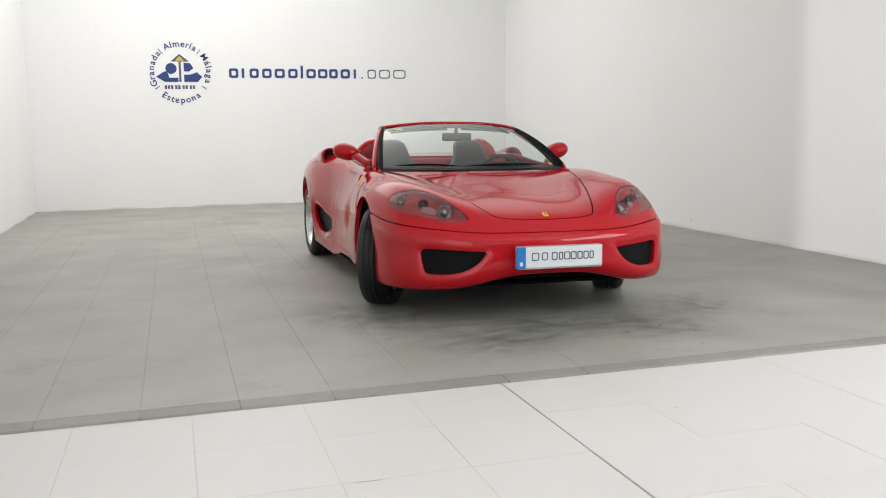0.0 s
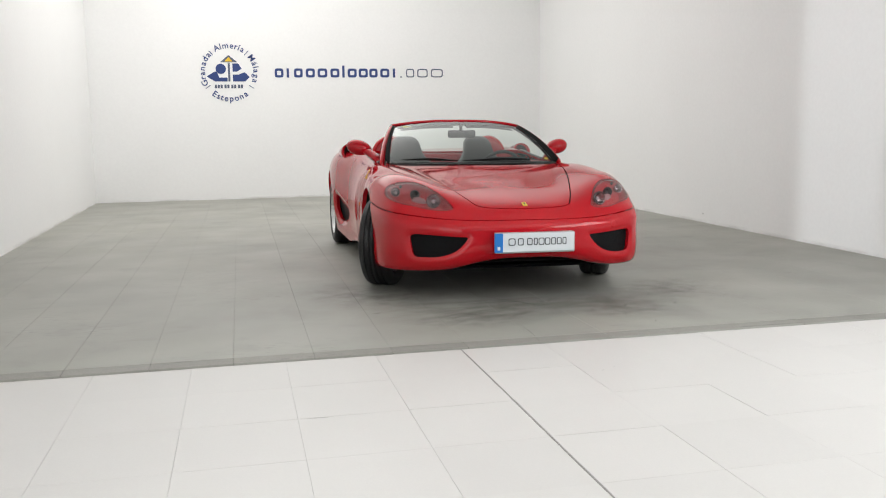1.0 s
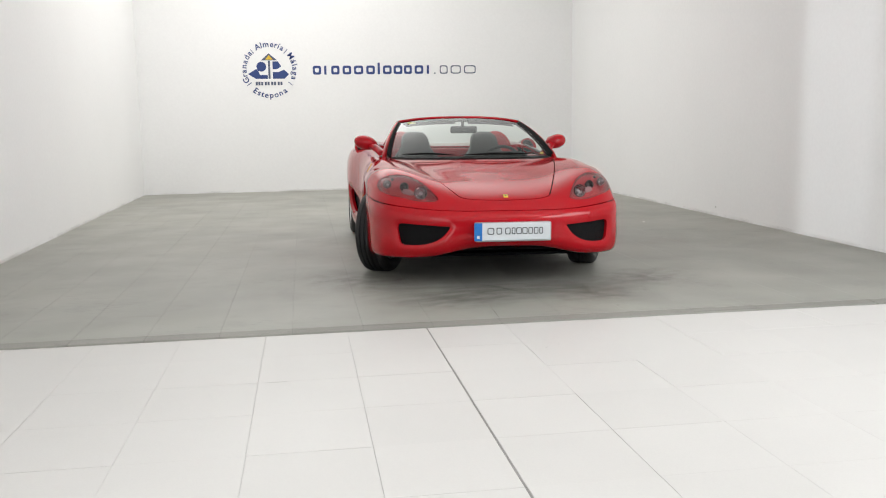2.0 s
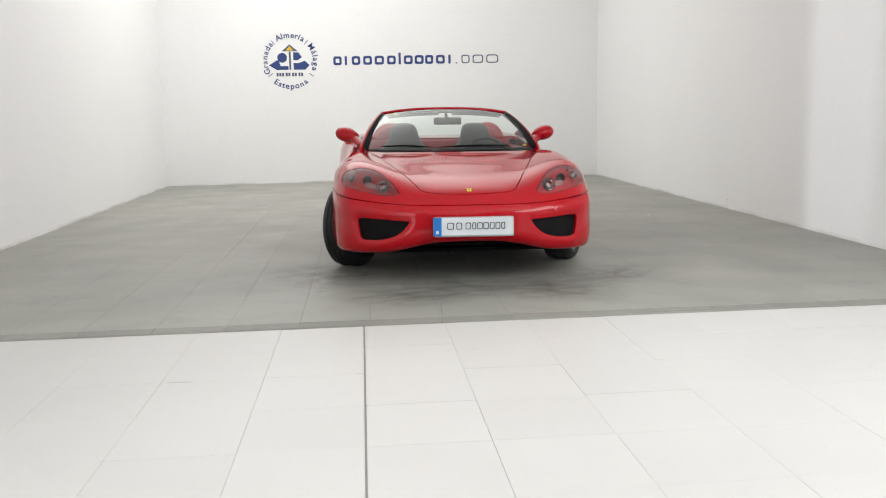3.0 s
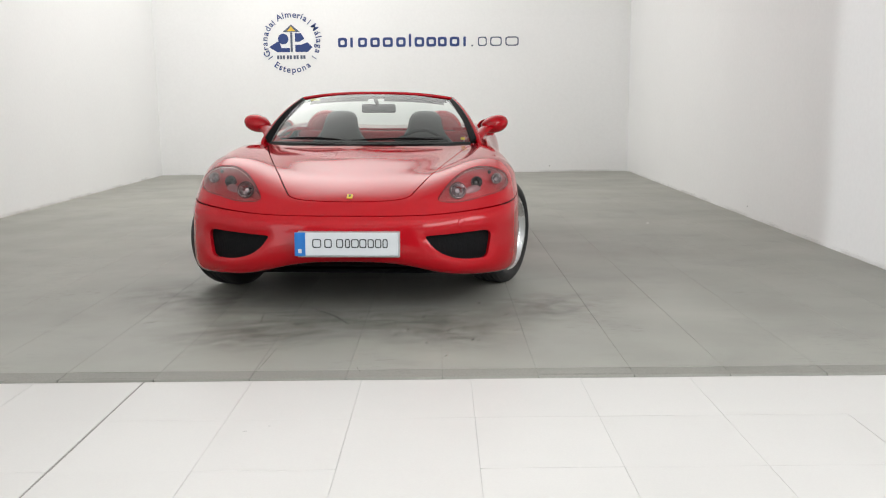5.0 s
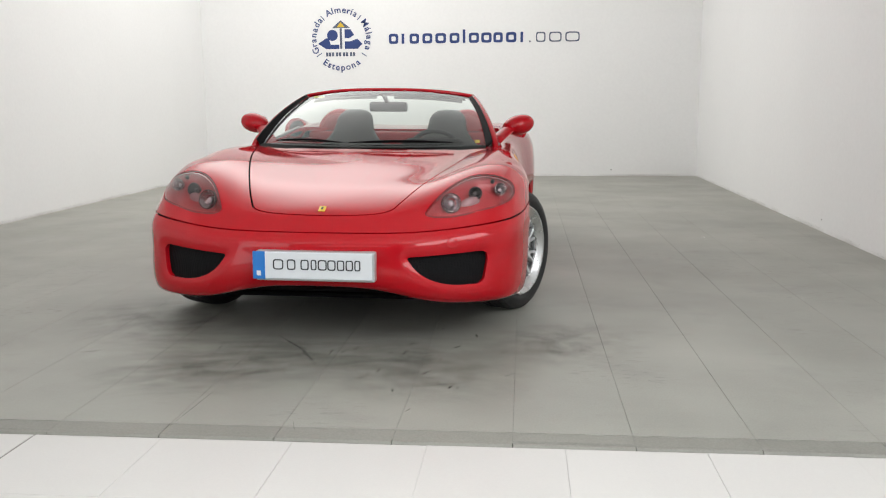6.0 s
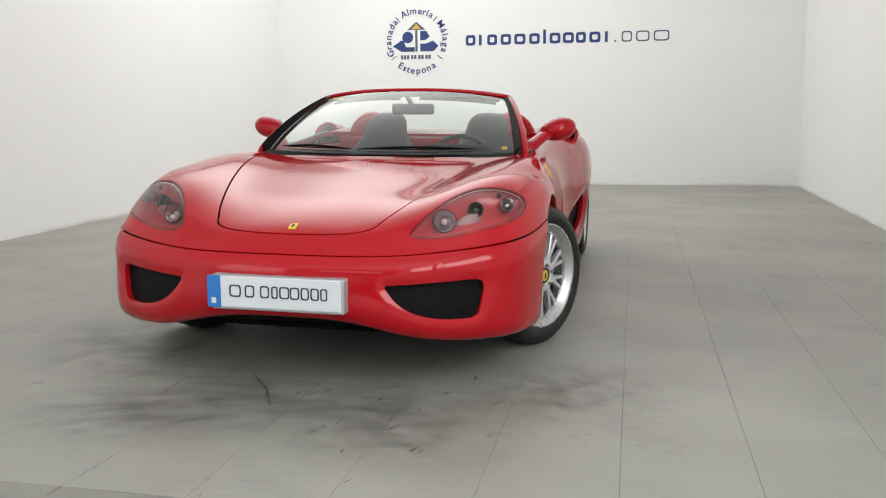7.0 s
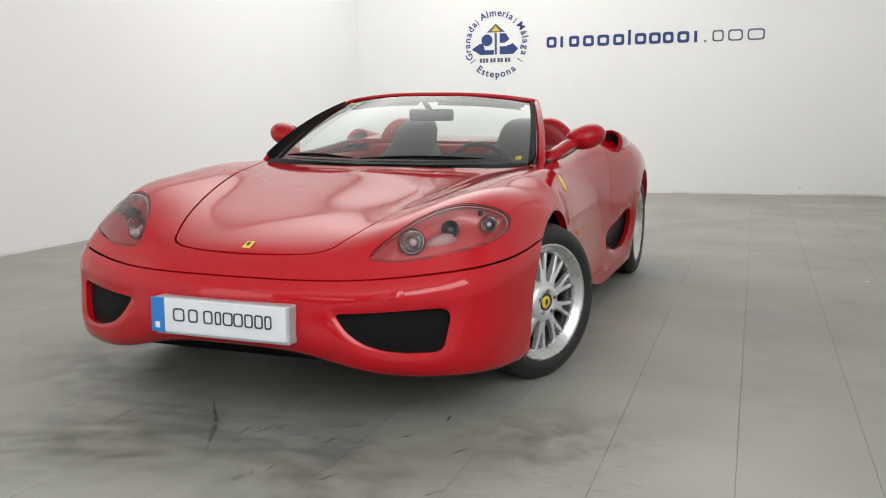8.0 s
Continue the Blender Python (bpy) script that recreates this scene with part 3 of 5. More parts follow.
nt.links.new(vo.outputs["Distance"], bp.inputs["Height"])
nt.links.new(bp.outputs["Normal"], nt.nodes["Principled BSDF"].inputs["Normal"])

for side in (1, -1):
    plain_panel("grille", grille - .006, .024, MESH, "black honeycomb intake mesh", side)
    plain_panel("side_vent", vent - .02, .06, BLACK, "black side intake", side)
    light = skin_part("headlight_bucket", cut_skin(lamp + .003, depth=.004 + .062 * bowl, step=1), BUCKET, car, "red-lined headlight bucket", side, own_normals=True)
    rim_v, rim_n, rim_f = cut_skin(np.maximum(lamp + .0005, -lamp - .0042), depth=.0012)
    skin_part("lamp_seal", (rim_v, rim_n, rim_f), SEAL, car, "thin dark lens seal", side)
    # the thick pale edge of the moulded lens
    skin_part("lens_flange", cut_skin(np.maximum(lamp + .0045, -lamp - .009), depth=.004), FLANGE, car, "pale pink edge of the moulded lens", side)
    bm = bmesh.new()
    lean = Matrix.Translation((side * .672, -.602, .642)) @ Matrix.Rotation(side * .62, 4, "Z") @ Matrix.Rotation(-side * .28, 4, "Y")
    bmesh.ops.create_uvsphere(bm, u_segments=24, v_segments=14, radius=1, matrix=lean @ Matrix.Diagonal((.062, .022, .034, 1)))
    part("reflector", bm, SILVER, light, "pale silvered reflector")
    bm = bmesh.new()
    bmesh.ops.create_uvsphere(bm, u_segments=14, v_segments=8, radius=.011, matrix=Matrix.Translation((side * .775, -.462, .742)))
    part("lamp_screw", bm, GASKET, light, "small dark adjusting screw")
    for name, x, y, z, r, m, lab in (("projector", .588, -.665, .652, .043, LAMPCUP, "chrome projector lamp"),
                                     ("dipped_lamp", .695, -.565, .690, .030, GASKET, "dark round lamp"),
                                     ("indicator", .812, -.475, .704, .028, LAMPCUP, "small chrome indicator lamp")):
        aim = Vector((side * .25, -1, .28)).normalized().to_track_quat("Z", "Y").to_matrix().to_4x4()
        place = Matrix.Translation((side * x, y, z)) @ aim @ Matrix.Translation((0, 0, .016))
        bm = bmesh.new()
        lathe(bm, [(-.035, r * .75), (-.01, r * .95), (.002, r * 1.0), (.004, r * .97), (.002, r * .90), (-.012, r * .78), (-.024, r * .5), (-.028, .001)], 28, "Z")
        bmesh.ops.transform(bm, matrix=place, verts=bm.verts[:])
        bmesh.ops.recalc_face_normals(bm, faces=bm.faces[:])
        cup = part(name, bm, m, light, lab)
        bm = bmesh.new()
        bmesh.ops.create_uvsphere(bm, u_segments=20, v_segments=12, radius=r * .33, matrix=place @ Matrix.Translation((0, 0, -.020)) @ Matrix.Diagonal((1, 1, .55, 1)))
        ring = bmesh.new()
        lathe(ring, [(-.006, r * .99), (.0035, r * .99), (.0055, r * 1.05), (.0035, r * 1.11), (-.006, r * 1.11)], 28, "Z")
        bmesh.ops.transform(ring, matrix=place, verts=ring.verts[:])
        bmesh.ops.recalc_face_normals(ring, faces=ring.faces[:])
        part("lamp_ring", ring, SEAL, light)
        part("bulb", bm, TRIM if m is GASKET else BULB, light)

# wheel wells and floor pan
for y, r, x0 in ((0, .385, .52), (2.6, .395, .50)):
    for side in (1, -1):
        bm = bmesh.new()
        n = 40
        ring = lambda x, rr: [bm.verts.new((side * x, y + rr * math.cos(a), .335 + rr * math.sin(a))) for a in (math.radians(-25) + math.radians(230) * k / n for k in range(n + 1))]
        a, b, c = ring(x0, r), ring(.915, r), ring(x0, .02)
        for k in range(n):
            bm.faces.new((a[k], a[k + 1], b[k + 1], b[k]))
            bm.faces.new((c[k], c[k + 1], a[k + 1], a[k]))
        part("wheel_well", bm, UNDER, car)
bm = bmesh.new()
box(bm, -.66, .66, -.70, -.40, .19, .215, .012)
box(bm, -.50, .50, -.42, .44, .150, .19, .012)
box(bm, -.87, .87, .43, 2.2, .135, .18, .012)
box(bm, -.52, .52, 2.15, 3.2, .16, .22, .012)
box(bm, -.34, .34, -.86, -.68, .255, .275, .01)
part("floor_pan", bm, UNDER, car, "matt black underbody", smooth=False)

# number plate
HOLDER = mat("plate_holder", (0.42, 0.43, 0.44), 0.35, 0.3, 0.06, 20.0, 200.0)
plate = part("number_plate", box(bmesh.new(), -.252, .285, -1.020, -.96, .334, .468, .007, 3), HOLDER, car, "white number plate in a silver holder", smooth=False)
part("plate_sheet", box(bmesh.new(), -.252, .276, -1.0265, -1.016, .345, .4655, .003), PLATE, plate, "glossy white plate sheet", smooth=False)
part("plate_band", box(bmesh.new(), -.264, -.207, -1.0285, -1.018, .342, .4665, .003), PLATEBLUE, plate, "blue band of the plate", smooth=False)
bm = bmesh.new()
box(bm, -.245, -.227, -1.0305, -1.028, .358, .380)
part("plate_mark", bm, PLATE, plate, smooth=False)


def hollow_block(x0, x1, z0, z1, y0, y1, stroke, n=40, power=.45):
    """A plain hollow block with soft corners, upright in the x-z plane."""
    bm = bmesh.new()
    cx, cz, hx, hz = (x0 + x1) / 2, (z0 + z1) / 2, (x1 - x0) / 2, (z1 - z0) / 2
    soft = lambda v: math.copysign(abs(v) ** power, v)
    rim = [[bm.verts.new((cx + (hx - d) * soft(math.cos(2 * math.pi * k / n)), y, cz + (hz - d) * soft(math.sin(2 * math.pi * k / n)))) for k in range(n)]
           for d, y in ((0, y1), (0, y0), (stroke, y0), (stroke, y1))]
    for a, b in zip(rim, rim[1:]):
        for k in range(n):
            bm.faces.new((a[k], a[(k + 1) % n], b[(k + 1) % n], b[k]))
    bmesh.ops.recalc_face_normals(bm, faces=bm.faces[:])
    return bm


for x0, x1 in ((-.171, -.124), (-.108, -.069), (-.046, -.009), (.000, .026), (.032, .072), (.075, .112), (.118, .151), (.157, .190), (.196, .223)):
    part("plate_bar", hollow_block(x0, x1, .386, .433, -1.0285, -1.0255, .0052), INK, plate, smooth=False)

# badges
bm = bmesh.new()
box(bm, -.016, .016, -.022, .022, 0, .004, .0015)
bmesh.ops.transform(bm, matrix=pose(.004, -.806, .6325, 24, 0, 0), verts=bm.verts[:])
badge = part("nose_badge", bm, YELLOW, car, "small yellow rectangular badge", smooth=False)
bm = bmesh.new()
box(bm, -.005, .005, -.010, .010, .0035, .0055, .001)
bmesh.ops.transform(bm, matrix=pose(.004, -.806, .6345, 24, 0, 0), verts=bm.verts[:])
part("badge_mark", bm, INK, badge, smooth=False)


def on_side(y, z):
    """The place on the left flank of the skin nearest to y, z, with its normal."""
    d = np.where(SX > .7, (SY - y) ** 2 + (SZ - z) ** 2, 9)
    i = np.unravel_index(np.argmin(d), d.shape)
    return Vector(SKIN[i]), Vector(NORM[i])


for side in (1, -1):
    p, n = on_side(.44, .792)
    shield = [(0, -.042), (.016, -.03), (.026, -.005), (.027, .03), (.012, .034), (0, .042), (-.012, .034), (-.027, .03), (-.026, -.005), (-.016, -.03)]
    m = Matrix.Translation((side * p.x, p.y, p.z)) @ Vector((side * n.x, n.y, n.z)).to_track_quat("Z", "Y").to_matrix().to_4x4()
    bm = bmesh.new()
    lo = [bm.verts.new((x, y, -.001)) for x, y in shield]
    hi = [bm.verts.new((x * .94, y * .94, .003)) for x, y in shield]
    bm.faces.new(hi)
    for k in range(10):
        bm.faces.new((lo[k], lo[(k + 1) % 10], hi[(k + 1) % 10], hi[k]))
    bmesh.ops.transform(bm, matrix=m, verts=bm.verts[:])
    bmesh.ops.recalc_face_normals(bm, faces=bm.faces[:])
    part("wing_badge", bm, YELLOW, car, "yellow shield badge", smooth=False)
    p, n = on_side(.60, .545)
    bm = bmesh.new()
    bmesh.ops.create_uvsphere(bm, u_segments=16, v_segments=8, radius=1, matrix=Matrix.Translation((side * p.x, p.y, p.z)) @ Matrix.Diagonal((.008, .02, .014, 1)))
    part("side_repeater", bm, AMBER, car, "small amber side repeater")

# ---------------------------------------------------------------- the car: windscreen


def ws(u, v):
    """A place on the windscreen: u from -1 to 1 across, v from 0 at the bonnet to 1 at the header."""
    a = abs(u)
    base = Vector((.715 * u, .385 + .185 * a ** 2.2, .858 + .012 * a ** 2))
    top = Vector((.545 * u, 1.045 + .115 * a ** 2.4, 1.205 - .038 * a ** 2.6))
    p = base.lerp(top, v)
    bulge = v * (1 - v)
    p += Vector((.05 * u * bulge * a ** 2, -.05 * bulge, .11 * bulge * (1 - .3 * a)))
    return p


def sheet(f, nu, nv, u0, u1, v0, v1, thick=0.0):
    bm = bmesh.new()
    g = [[bm.verts.new(f(u0 + (u1 - u0) * i / nu, v0 + (v1 - v0) * j / nv)) for j in range(nv + 1)] for i in range(nu + 1)]
    for i in range(nu):
        for j in range(nv):
            bm.faces.new((g[i][j], g[i + 1][j], g[i + 1][j + 1], g[i][j + 1]))
    bm.normal_update()
    if thick:
        bmesh.ops.solidify(bm, geom=bm.faces[:], thickness=thick)
    return bm


screen = part("windscreen", sheet(ws, 40, 20, -1, 1, 0, 1), GLASS, car, "clear raked windscreen")
screen.visible_shadow = False
inward = Vector((0, .006, -.008))
for u0, u1, v0, v1 in ((-1, 1, -.01, .022), (-1, 1, .955, 1)):
    bm = sheet(lambda u, v: ws(u, v) + inward, 30 if u1 - u0 > 1 else 3, 3 if u1 - u0 > 1 else 24, u0, u1, v0, v1, .003)
    part("screen_border", bm, ENAMEL, screen, "black glass border")


def ramp(side, u, v):
    """The black strip that climbs from the glass to the crest of the pillar."""
    a = ws(side * (.962 + .02 * max(v, 0) ** .8), v) + Vector((0, -.002, .003))
    b = ws(side, v) + Vector((side * .010, -.020 + .010 * v, .040 - .026 * v))
    return a.lerp(b, u) + Vector((0, 0, -.006)) * math.sin(math.pi * u)


for side in (1, -1):
    bm = sheet(lambda u, v: ramp(side, u, v), 6, 24, 0, 1, -.03, .975, .002)
    part("screen_border", bm, ENAMEL, screen, "black tapering seal beside the glass")
bm = sheet(lambda u, v: ws(u, v) + inward * 1.3, 24, 3, -.93, .93, .90, .955, .0015)
part("sun_strip", bm, glass("sun_strip_glass", (0.45, 0.55, 0.5)), screen, "tinted strip along the header")

for side in (1, -1):
    pts = [ws(side * 1.0, v) for v in np.linspace(-.07, 1, 16)]
    out = [p + Vector((side * (.020 + .010 * (1 - k / 15)), .010 + .006 * k / 15, .008 * (1 - k / 15))) for k, p in enumerate(pts)]
    sweep_r = [.010, .020] + [.024 - .006 * k / 15 for k in range(2, 16)]
    part("screen_pillar", sweep(bmesh.new(), out, sweep_r, 14, .8), RED, car, "glossy red windscreen pillar")
    seal = [p + Vector((side * .012, .040, -.012)) for p in pts]
    part("pillar_seal", sweep(bmesh.new(), seal, .022, 8), GASKET, car)
top = [ws(u, 1.0) + Vector((u * .012, .026, .004)) for u in np.linspace(-1.02, 1.02, 40)]
part("screen_header", sweep(bmesh.new(), top, .021, 14, .62), RED, car, "glossy red windscreen header")
top = [ws(u, 1.0) + Vector((u * .012, .062, -.006)) for u in np.linspace(-1.0, 1.0, 40)]
part("header_trim", sweep(bmesh.new(), top, .020, 10, .6), LEATHER, car, "dark header lining")
bm = sheet(lambda u, v: ws(u, -.005) + Vector((0, -.028 + .05 * v, -.02 - .004 * v)), 40, 3, -1, 1, 0, 1, .006)
part("cowl", bm, ENAMEL, car, "black cowl under the screen")

# wipers
for x0, x1 in ((-.60, -.16), (-.12, .50)):
    wiper = part("wiper", sweep(bmesh.new(), [ws(x / .715, .035) + Vector((0, -.012, .014 + .012 * math.sin(math.pi * (x - x0) / (x1 - x0)))) for x in np.linspace(x0, x1, 18)],
                                [.003 + .004 * math.sin(math.pi * k / 17) for k in range(18)], 8), ENAMEL, car, "black wiper at rest")
    part("wiper_blade", sweep(bmesh.new(), [ws(x / .715, .05) + Vector((0, -.005, .008)) for x in np.linspace(x0 + .03, x1 - .03, 14)], .003, 6), ENAMEL, wiper)

# inner mirror
bm = bmesh.new()
box(bm, -.125, .125, -.018, .018, -.032, .032, .016, 4)
bmesh.ops.transform(bm, matrix=pose(.02, 1.02, 1.098, 8, 0, 6), verts=bm.verts[:])
mirror = part("inner_mirror", bm, TRIM, car, "dark inner rear-view mirror")
part("mirror_stem", sweep(bmesh.new(), [(.015, 1.02, 1.12), (.005, .99, 1.15), (0, .965, 1.168)], .014, 10), LEATHER, mirror)
bm = bmesh.new()
box(bm, -.014, .014, -.001, .001, -.014, .014)
bmesh.ops.transform(bm, matrix=Matrix.Translation(ws(.90, .07) + Vector((0, .006, 0))) @ pose(0, 0, 0, -58, 0, 0), verts=bm.verts[:])
part("sticker", bm, YELLOW, screen, "small yellow sticker", smooth=False)
bm = bmesh.new()
box(bm, -.035, .035, -.001, .001, -.012, .012)
bmesh.ops.transform(bm, matrix=Matrix.Translation(ws(-.80, .90) + Vector((0, .006, 0))) @ pose(0, 0, 0, -60, 0, 0), verts=bm.verts[:])
part("sticker", bm, mat("faded_yellow_paper", (.55, .55, .18), .6), screen, "faded yellow paper sticker", smooth=False)

# sun visors
for x0, x1 in ((.06, .50), (-.50, -.06)):
    bm = sheet(lambda u, v: ws(u, v) + Vector((0, .022, -.024)), 10, 3, x0 / .56, x1 / .56, .915, .985, .010)
    part("sun_visor", bm, TRIM, car, "folded grey sun visor")

# towing-eye cover
q = np.where((SY < -.5) & (low < 0), (SX - .618) ** 2 + (SZ - .496) ** 2, 9)
q = np.unravel_index(np.argmin(q), q.shape)
p, n = Vector(SKIN[q]), Vector(NORM[q])
bm = bmesh.new()
lathe(bm, [(-.004, .026), (.0006, .026), (.0011, .0252), (.0012, .001)], 28, "Z")
bmesh.ops.transform(bm, matrix=Matrix.Translation(p) @ n.to_track_quat("Z", "Y").to_matrix().to_4x4(), verts=bm.verts[:])
bmesh.ops.recalc_face_normals(bm, faces=bm.faces[:])
part("tow_eye_cover", bm, RED, car, "round red towing-eye cover")

# rubber seal along the top of each door
for side in (1, -1):
    pts = []
    for y in np.linspace(.66, 1.64, 24):
        d = np.where((SZ > .78) & (cockpit > .004), (SX - .752) ** 2 + (SY - y) ** 2, 9)
        i = np.unravel_index(np.argmin(d), d.shape)
        pts.append((side * SKIN[i][0], SKIN[i][1], SKIN[i][2] + .003))
    part("door_seal", sweep(bmesh.new(), pts, .012, 10, .7), GASKET, car, "black rubber seal along the door top")

# door mirrors
for side in (1, -1):
    bm = bmesh.new()
    bmesh.ops.create_uvsphere(bm, u_segments=32, v_segments=20, radius=1)
    for v in bm.verts:
        x, y, z = v.co
        back = max(0, y)
        v.co = (x * .106 * (1 - .10 * back), (y * .085 if y < 0 else y * .030), z * .064 * (1 + .1 * x * side) - .012 * (1 - x * side) * .5)
    bmesh.ops.transform(bm, matrix=pose(side * .872, 1.0, .992, 0, -side * 8, side * 14), verts=bm.verts[:])
    pod = part("door_mirror", bm, RED, car, "teardrop red door mirror")
    arm = [(side * x, y, z) for x, y, z in ((.70, .74, .862), (.75, .84, .905), (.795, .92, .945), (.85, .985, .978))]
    part("mirror_arm", sweep(bmesh.new(), arm, [.054, .046, .044, .052], 18, .58), RED, pod)
    bm = bmesh.new()
    bmesh.ops.create_circle(bm, cap_ends=True, segments=28, radius=1, matrix=pose(side * .874, 1.031, .990, 90, 0, side * 14) @ Matrix.Diagonal((.084, .052, 1, 1)))
    part("mirror_glass", bm, CHROME, pod, "mirror glass")

# shoulder intakes
for side in (1, -1):
    bm = bmesh.new()
    rings = []
    for k in range(14):
        t = k / 13
        y = 1.88 + .75 * t
        rx, rz = .073 * (1 - t ** 2.2) + .004, .076 * (1 - t ** 2.0) + .003
        cx, cz = .848 + .02 * t, .928 - .04 * t
        rings.append([bm.verts.new((side * (cx + rx * math.cos(a)), y + .05 * math.sin(a) * (1 - t), cz + rz * math.sin(a))) for a in (2 * math.pi * j / 28 for j in range(28))])
    for r0, r1 in zip(rings, rings[1:]):
        for j in range(28):
            bm.faces.new((r0[j], r0[(j + 1) % 28], r1[(j + 1) % 28], r1[j]))
    inner_ring = [bm.verts.new((side * (.845 + .058 * math.cos(a)), 1.91 + .05 * math.sin(a), .928 + .061 * math.sin(a))) for a in (2 * math.pi * j / 28 for j in range(28))]
    for j in range(28):
        bm.faces.new((inner_ring[j], inner_ring[(j + 1) % 28], rings[0][(j + 1) % 28], rings[0][j]))
    bmesh.ops.recalc_face_normals(bm, faces=bm.faces[:])
    scoop = part("shoulder_intake", bm, RED, car, "oval red shoulder air intake")
    bm = bmesh.new()
    a0 = [bm.verts.new((side * (.845 + .060 * math.cos(a)), 1.908 + .05 * math.sin(a), .928 + .063 * math.sin(a))) for a in (2 * math.pi * j / 28 for j in range(28))]
    a1 = [bm.verts.new((side * (.845 + .04 * math.cos(a)), 2.01, .905 + .03 * math.sin(a))) for a in (2 * math.pi * j / 28 for j in range(28))]
    for j in range(28):
        bm.faces.new((a0[j], a0[(j + 1) % 28], a1[(j + 1) % 28], a1[j]))
    bm.faces.new(a1)
    part("intake_throat", bm, BLACK, scoop, "black intake throat")


# ---------------------------------------------------------------- the car: cabin
def rounded(cx, cy, cz, w, d, n=24, power=3.2, tilt=0.0):
    """A rounded-rectangle ring, width w, depth d, leaning back by tilt."""
    out = []
    for k in range(n):
        a = 2 * math.pi * k / n
        c, s = math.cos(a), math.sin(a)
        x = math.copysign(abs(c) ** (2 / power), c) * w / 2
        y = math.copysign(abs(s) ** (2 / power), s) * d / 2
        out.append((cx + x, cy + y * math.cos(tilt), cz + y * math.sin(tilt)))
    return out


def loft(bm, rings):
    vs = [[bm.verts.new(p) for p in r] for r in rings]
    n = len(vs[0])
    for a, b in zip(vs, vs[1:]):
        for j in range(n):
            bm.faces.new((a[j], a[(j + 1) % n], b[(j + 1) % n], b[j]))
    bm.faces.new(vs[0][::-1])
    bm.faces.new(vs[-1])
    bmesh.ops.recalc_face_normals(bm, faces=bm.faces[:])
    return bm


bm = bmesh.new()
box(bm, -.70, .70, .50, 1.78, .18, .215)
box(bm, -.715, -.69, .50, 1.78, .18, .86)
box(bm, .69, .715, .50, 1.78, .18, .86)
box(bm, -.70, .70, 1.765, 1.79, .18, .92)
box(bm, -.70, .70, .42, .52, .18, .80)
part("cabin_tub", bm, LEATHER, car, "dark carpeted cabin tub", smooth=False)
for side in (1, -1):
    bm = bmesh.new()
    loft(bm, [[(side * (.70 - dx), y, z) for y, z in ((.62, z0), (1.66, z0), (1.66, z1), (.62, z1))] for dx, z0, z1 in ((0, .30, .865), (.035, .32, .872), (.045, .36, .85))])
    part("door_card", bm, RED_IN, car, "red leather door lining")
    seat = part("seat_back", loft(bmesh.new(), [rounded(side * .345, y, z, w, d, tilt=.25) for y, z, w, d in
                ((1.34, .36, .42, .16), (1.39, .46, .50, .19), (1.45, .58, .52, .17), (1.52, .70, .53, .15), (1.58, .80, .50, .14), (1.635, .87, .37, .12),
                 (1.67, .92, .30, .115), (1.70, .965, .28, .11), (1.73, 1.01, .265, .10), (1.75, 1.045, .225, .09), (1.764, 1.066, .165, .06), (1.77, 1.074, .08, .03))]), LEATHER, car, "dark leather bucket seat")
    part("seat_cushion", loft(bmesh.new(), [rounded(side * .345, 1.10, z, w, d) for z, w, d in ((.22, .44, .50), (.32, .50, .56), (.38, .49, .55), (.40, .42, .48))]), LEATHER, seat)
    for s2 in (1, -1):
        part("seat_bolster", loft(bmesh.new(), [rounded(side * .345 + s2 * .225, y, z, .085, .17) for y, z in ((1.32, .42), (1.37, .52), (1.43, .64), (1.50, .75), (1.54, .80))]), LEATHER, seat)
    # roll hoop fairing behind the seat
    rings = []
    for y, hw, top_z in ((1.79, .16, 1.06), (1.83, .178, 1.082), (1.90, .17, 1.07), (2.05, .155, 1.005), (2.25, .12, .965), (2.42, .06, .935)):
        rings.append([(side * .48 + hw * math.cos(a), y, .88 + (top_z - .88) * math.sin(a)) for a in (math.pi * k / 20 for k in range(21))])
    hoop = part("seat_fairing", loft(bmesh.new(), rings), RED, car, "red fairing behind the seat")
    bm = bmesh.new()
    loft(bm, [[(side * .48 + hw * math.cos(a), y, .88 + (tz - .88) * math.sin(a)) for a in (math.pi * k / 20 for k in range(21))] for y, hw, tz in ((1.788, .150, 1.05), (1.775, .138, 1.036), (1.772, .11, 1.005))])
    part("fairing_pad", bm, RED_IN, hoop, "dark red leather pad")
bm = bmesh.new()
box(bm, -.70, .70, 1.70, 1.80, .50, .915, .03, 3)
part("bulkhead", bm, RED_IN, car, "red leather rear bulkhead")
bm = bmesh.new()
box(bm, -.09, .09, .62, 1.70, .20, .46, .03, 3)
part("tunnel", bm, RED_IN, car, "red leather centre tunnel")
bm = bmesh.new()
loft(bm, [[(x, y, z) for y, z in ((.43, .70), (.40, .845), (.52, .872), (.70, .868 + .0 * k), (.80, .835), (.82, .74), (.76, .60))] for k, x in enumerate((-.69, -.45, -.15, .15, .45, .69))])
part("dashboard", bm, DASH, car, "dark leather dashboard")
bm = bmesh.new()
loft(bm, [rounded(.345, y, z, w, d) for y, z, w, d in ((.70, .84, .40, .20), (.72, .885, .38, .18), (.74, .905, .30, .13))])
part("instrument_hood", bm, DASH, car, "dark instrument binnacle")
tilt = pose(.345, .93, .785, -66 + 90, 0, 0)
bm = bmesh.new()
sweep(bm, [tilt @ Vector((.178 * math.cos(a), 0, .178 * math.sin(a))) for a in (2 * math.pi * k / 40 for k in range(40))], .015, 10, 1.0, True)
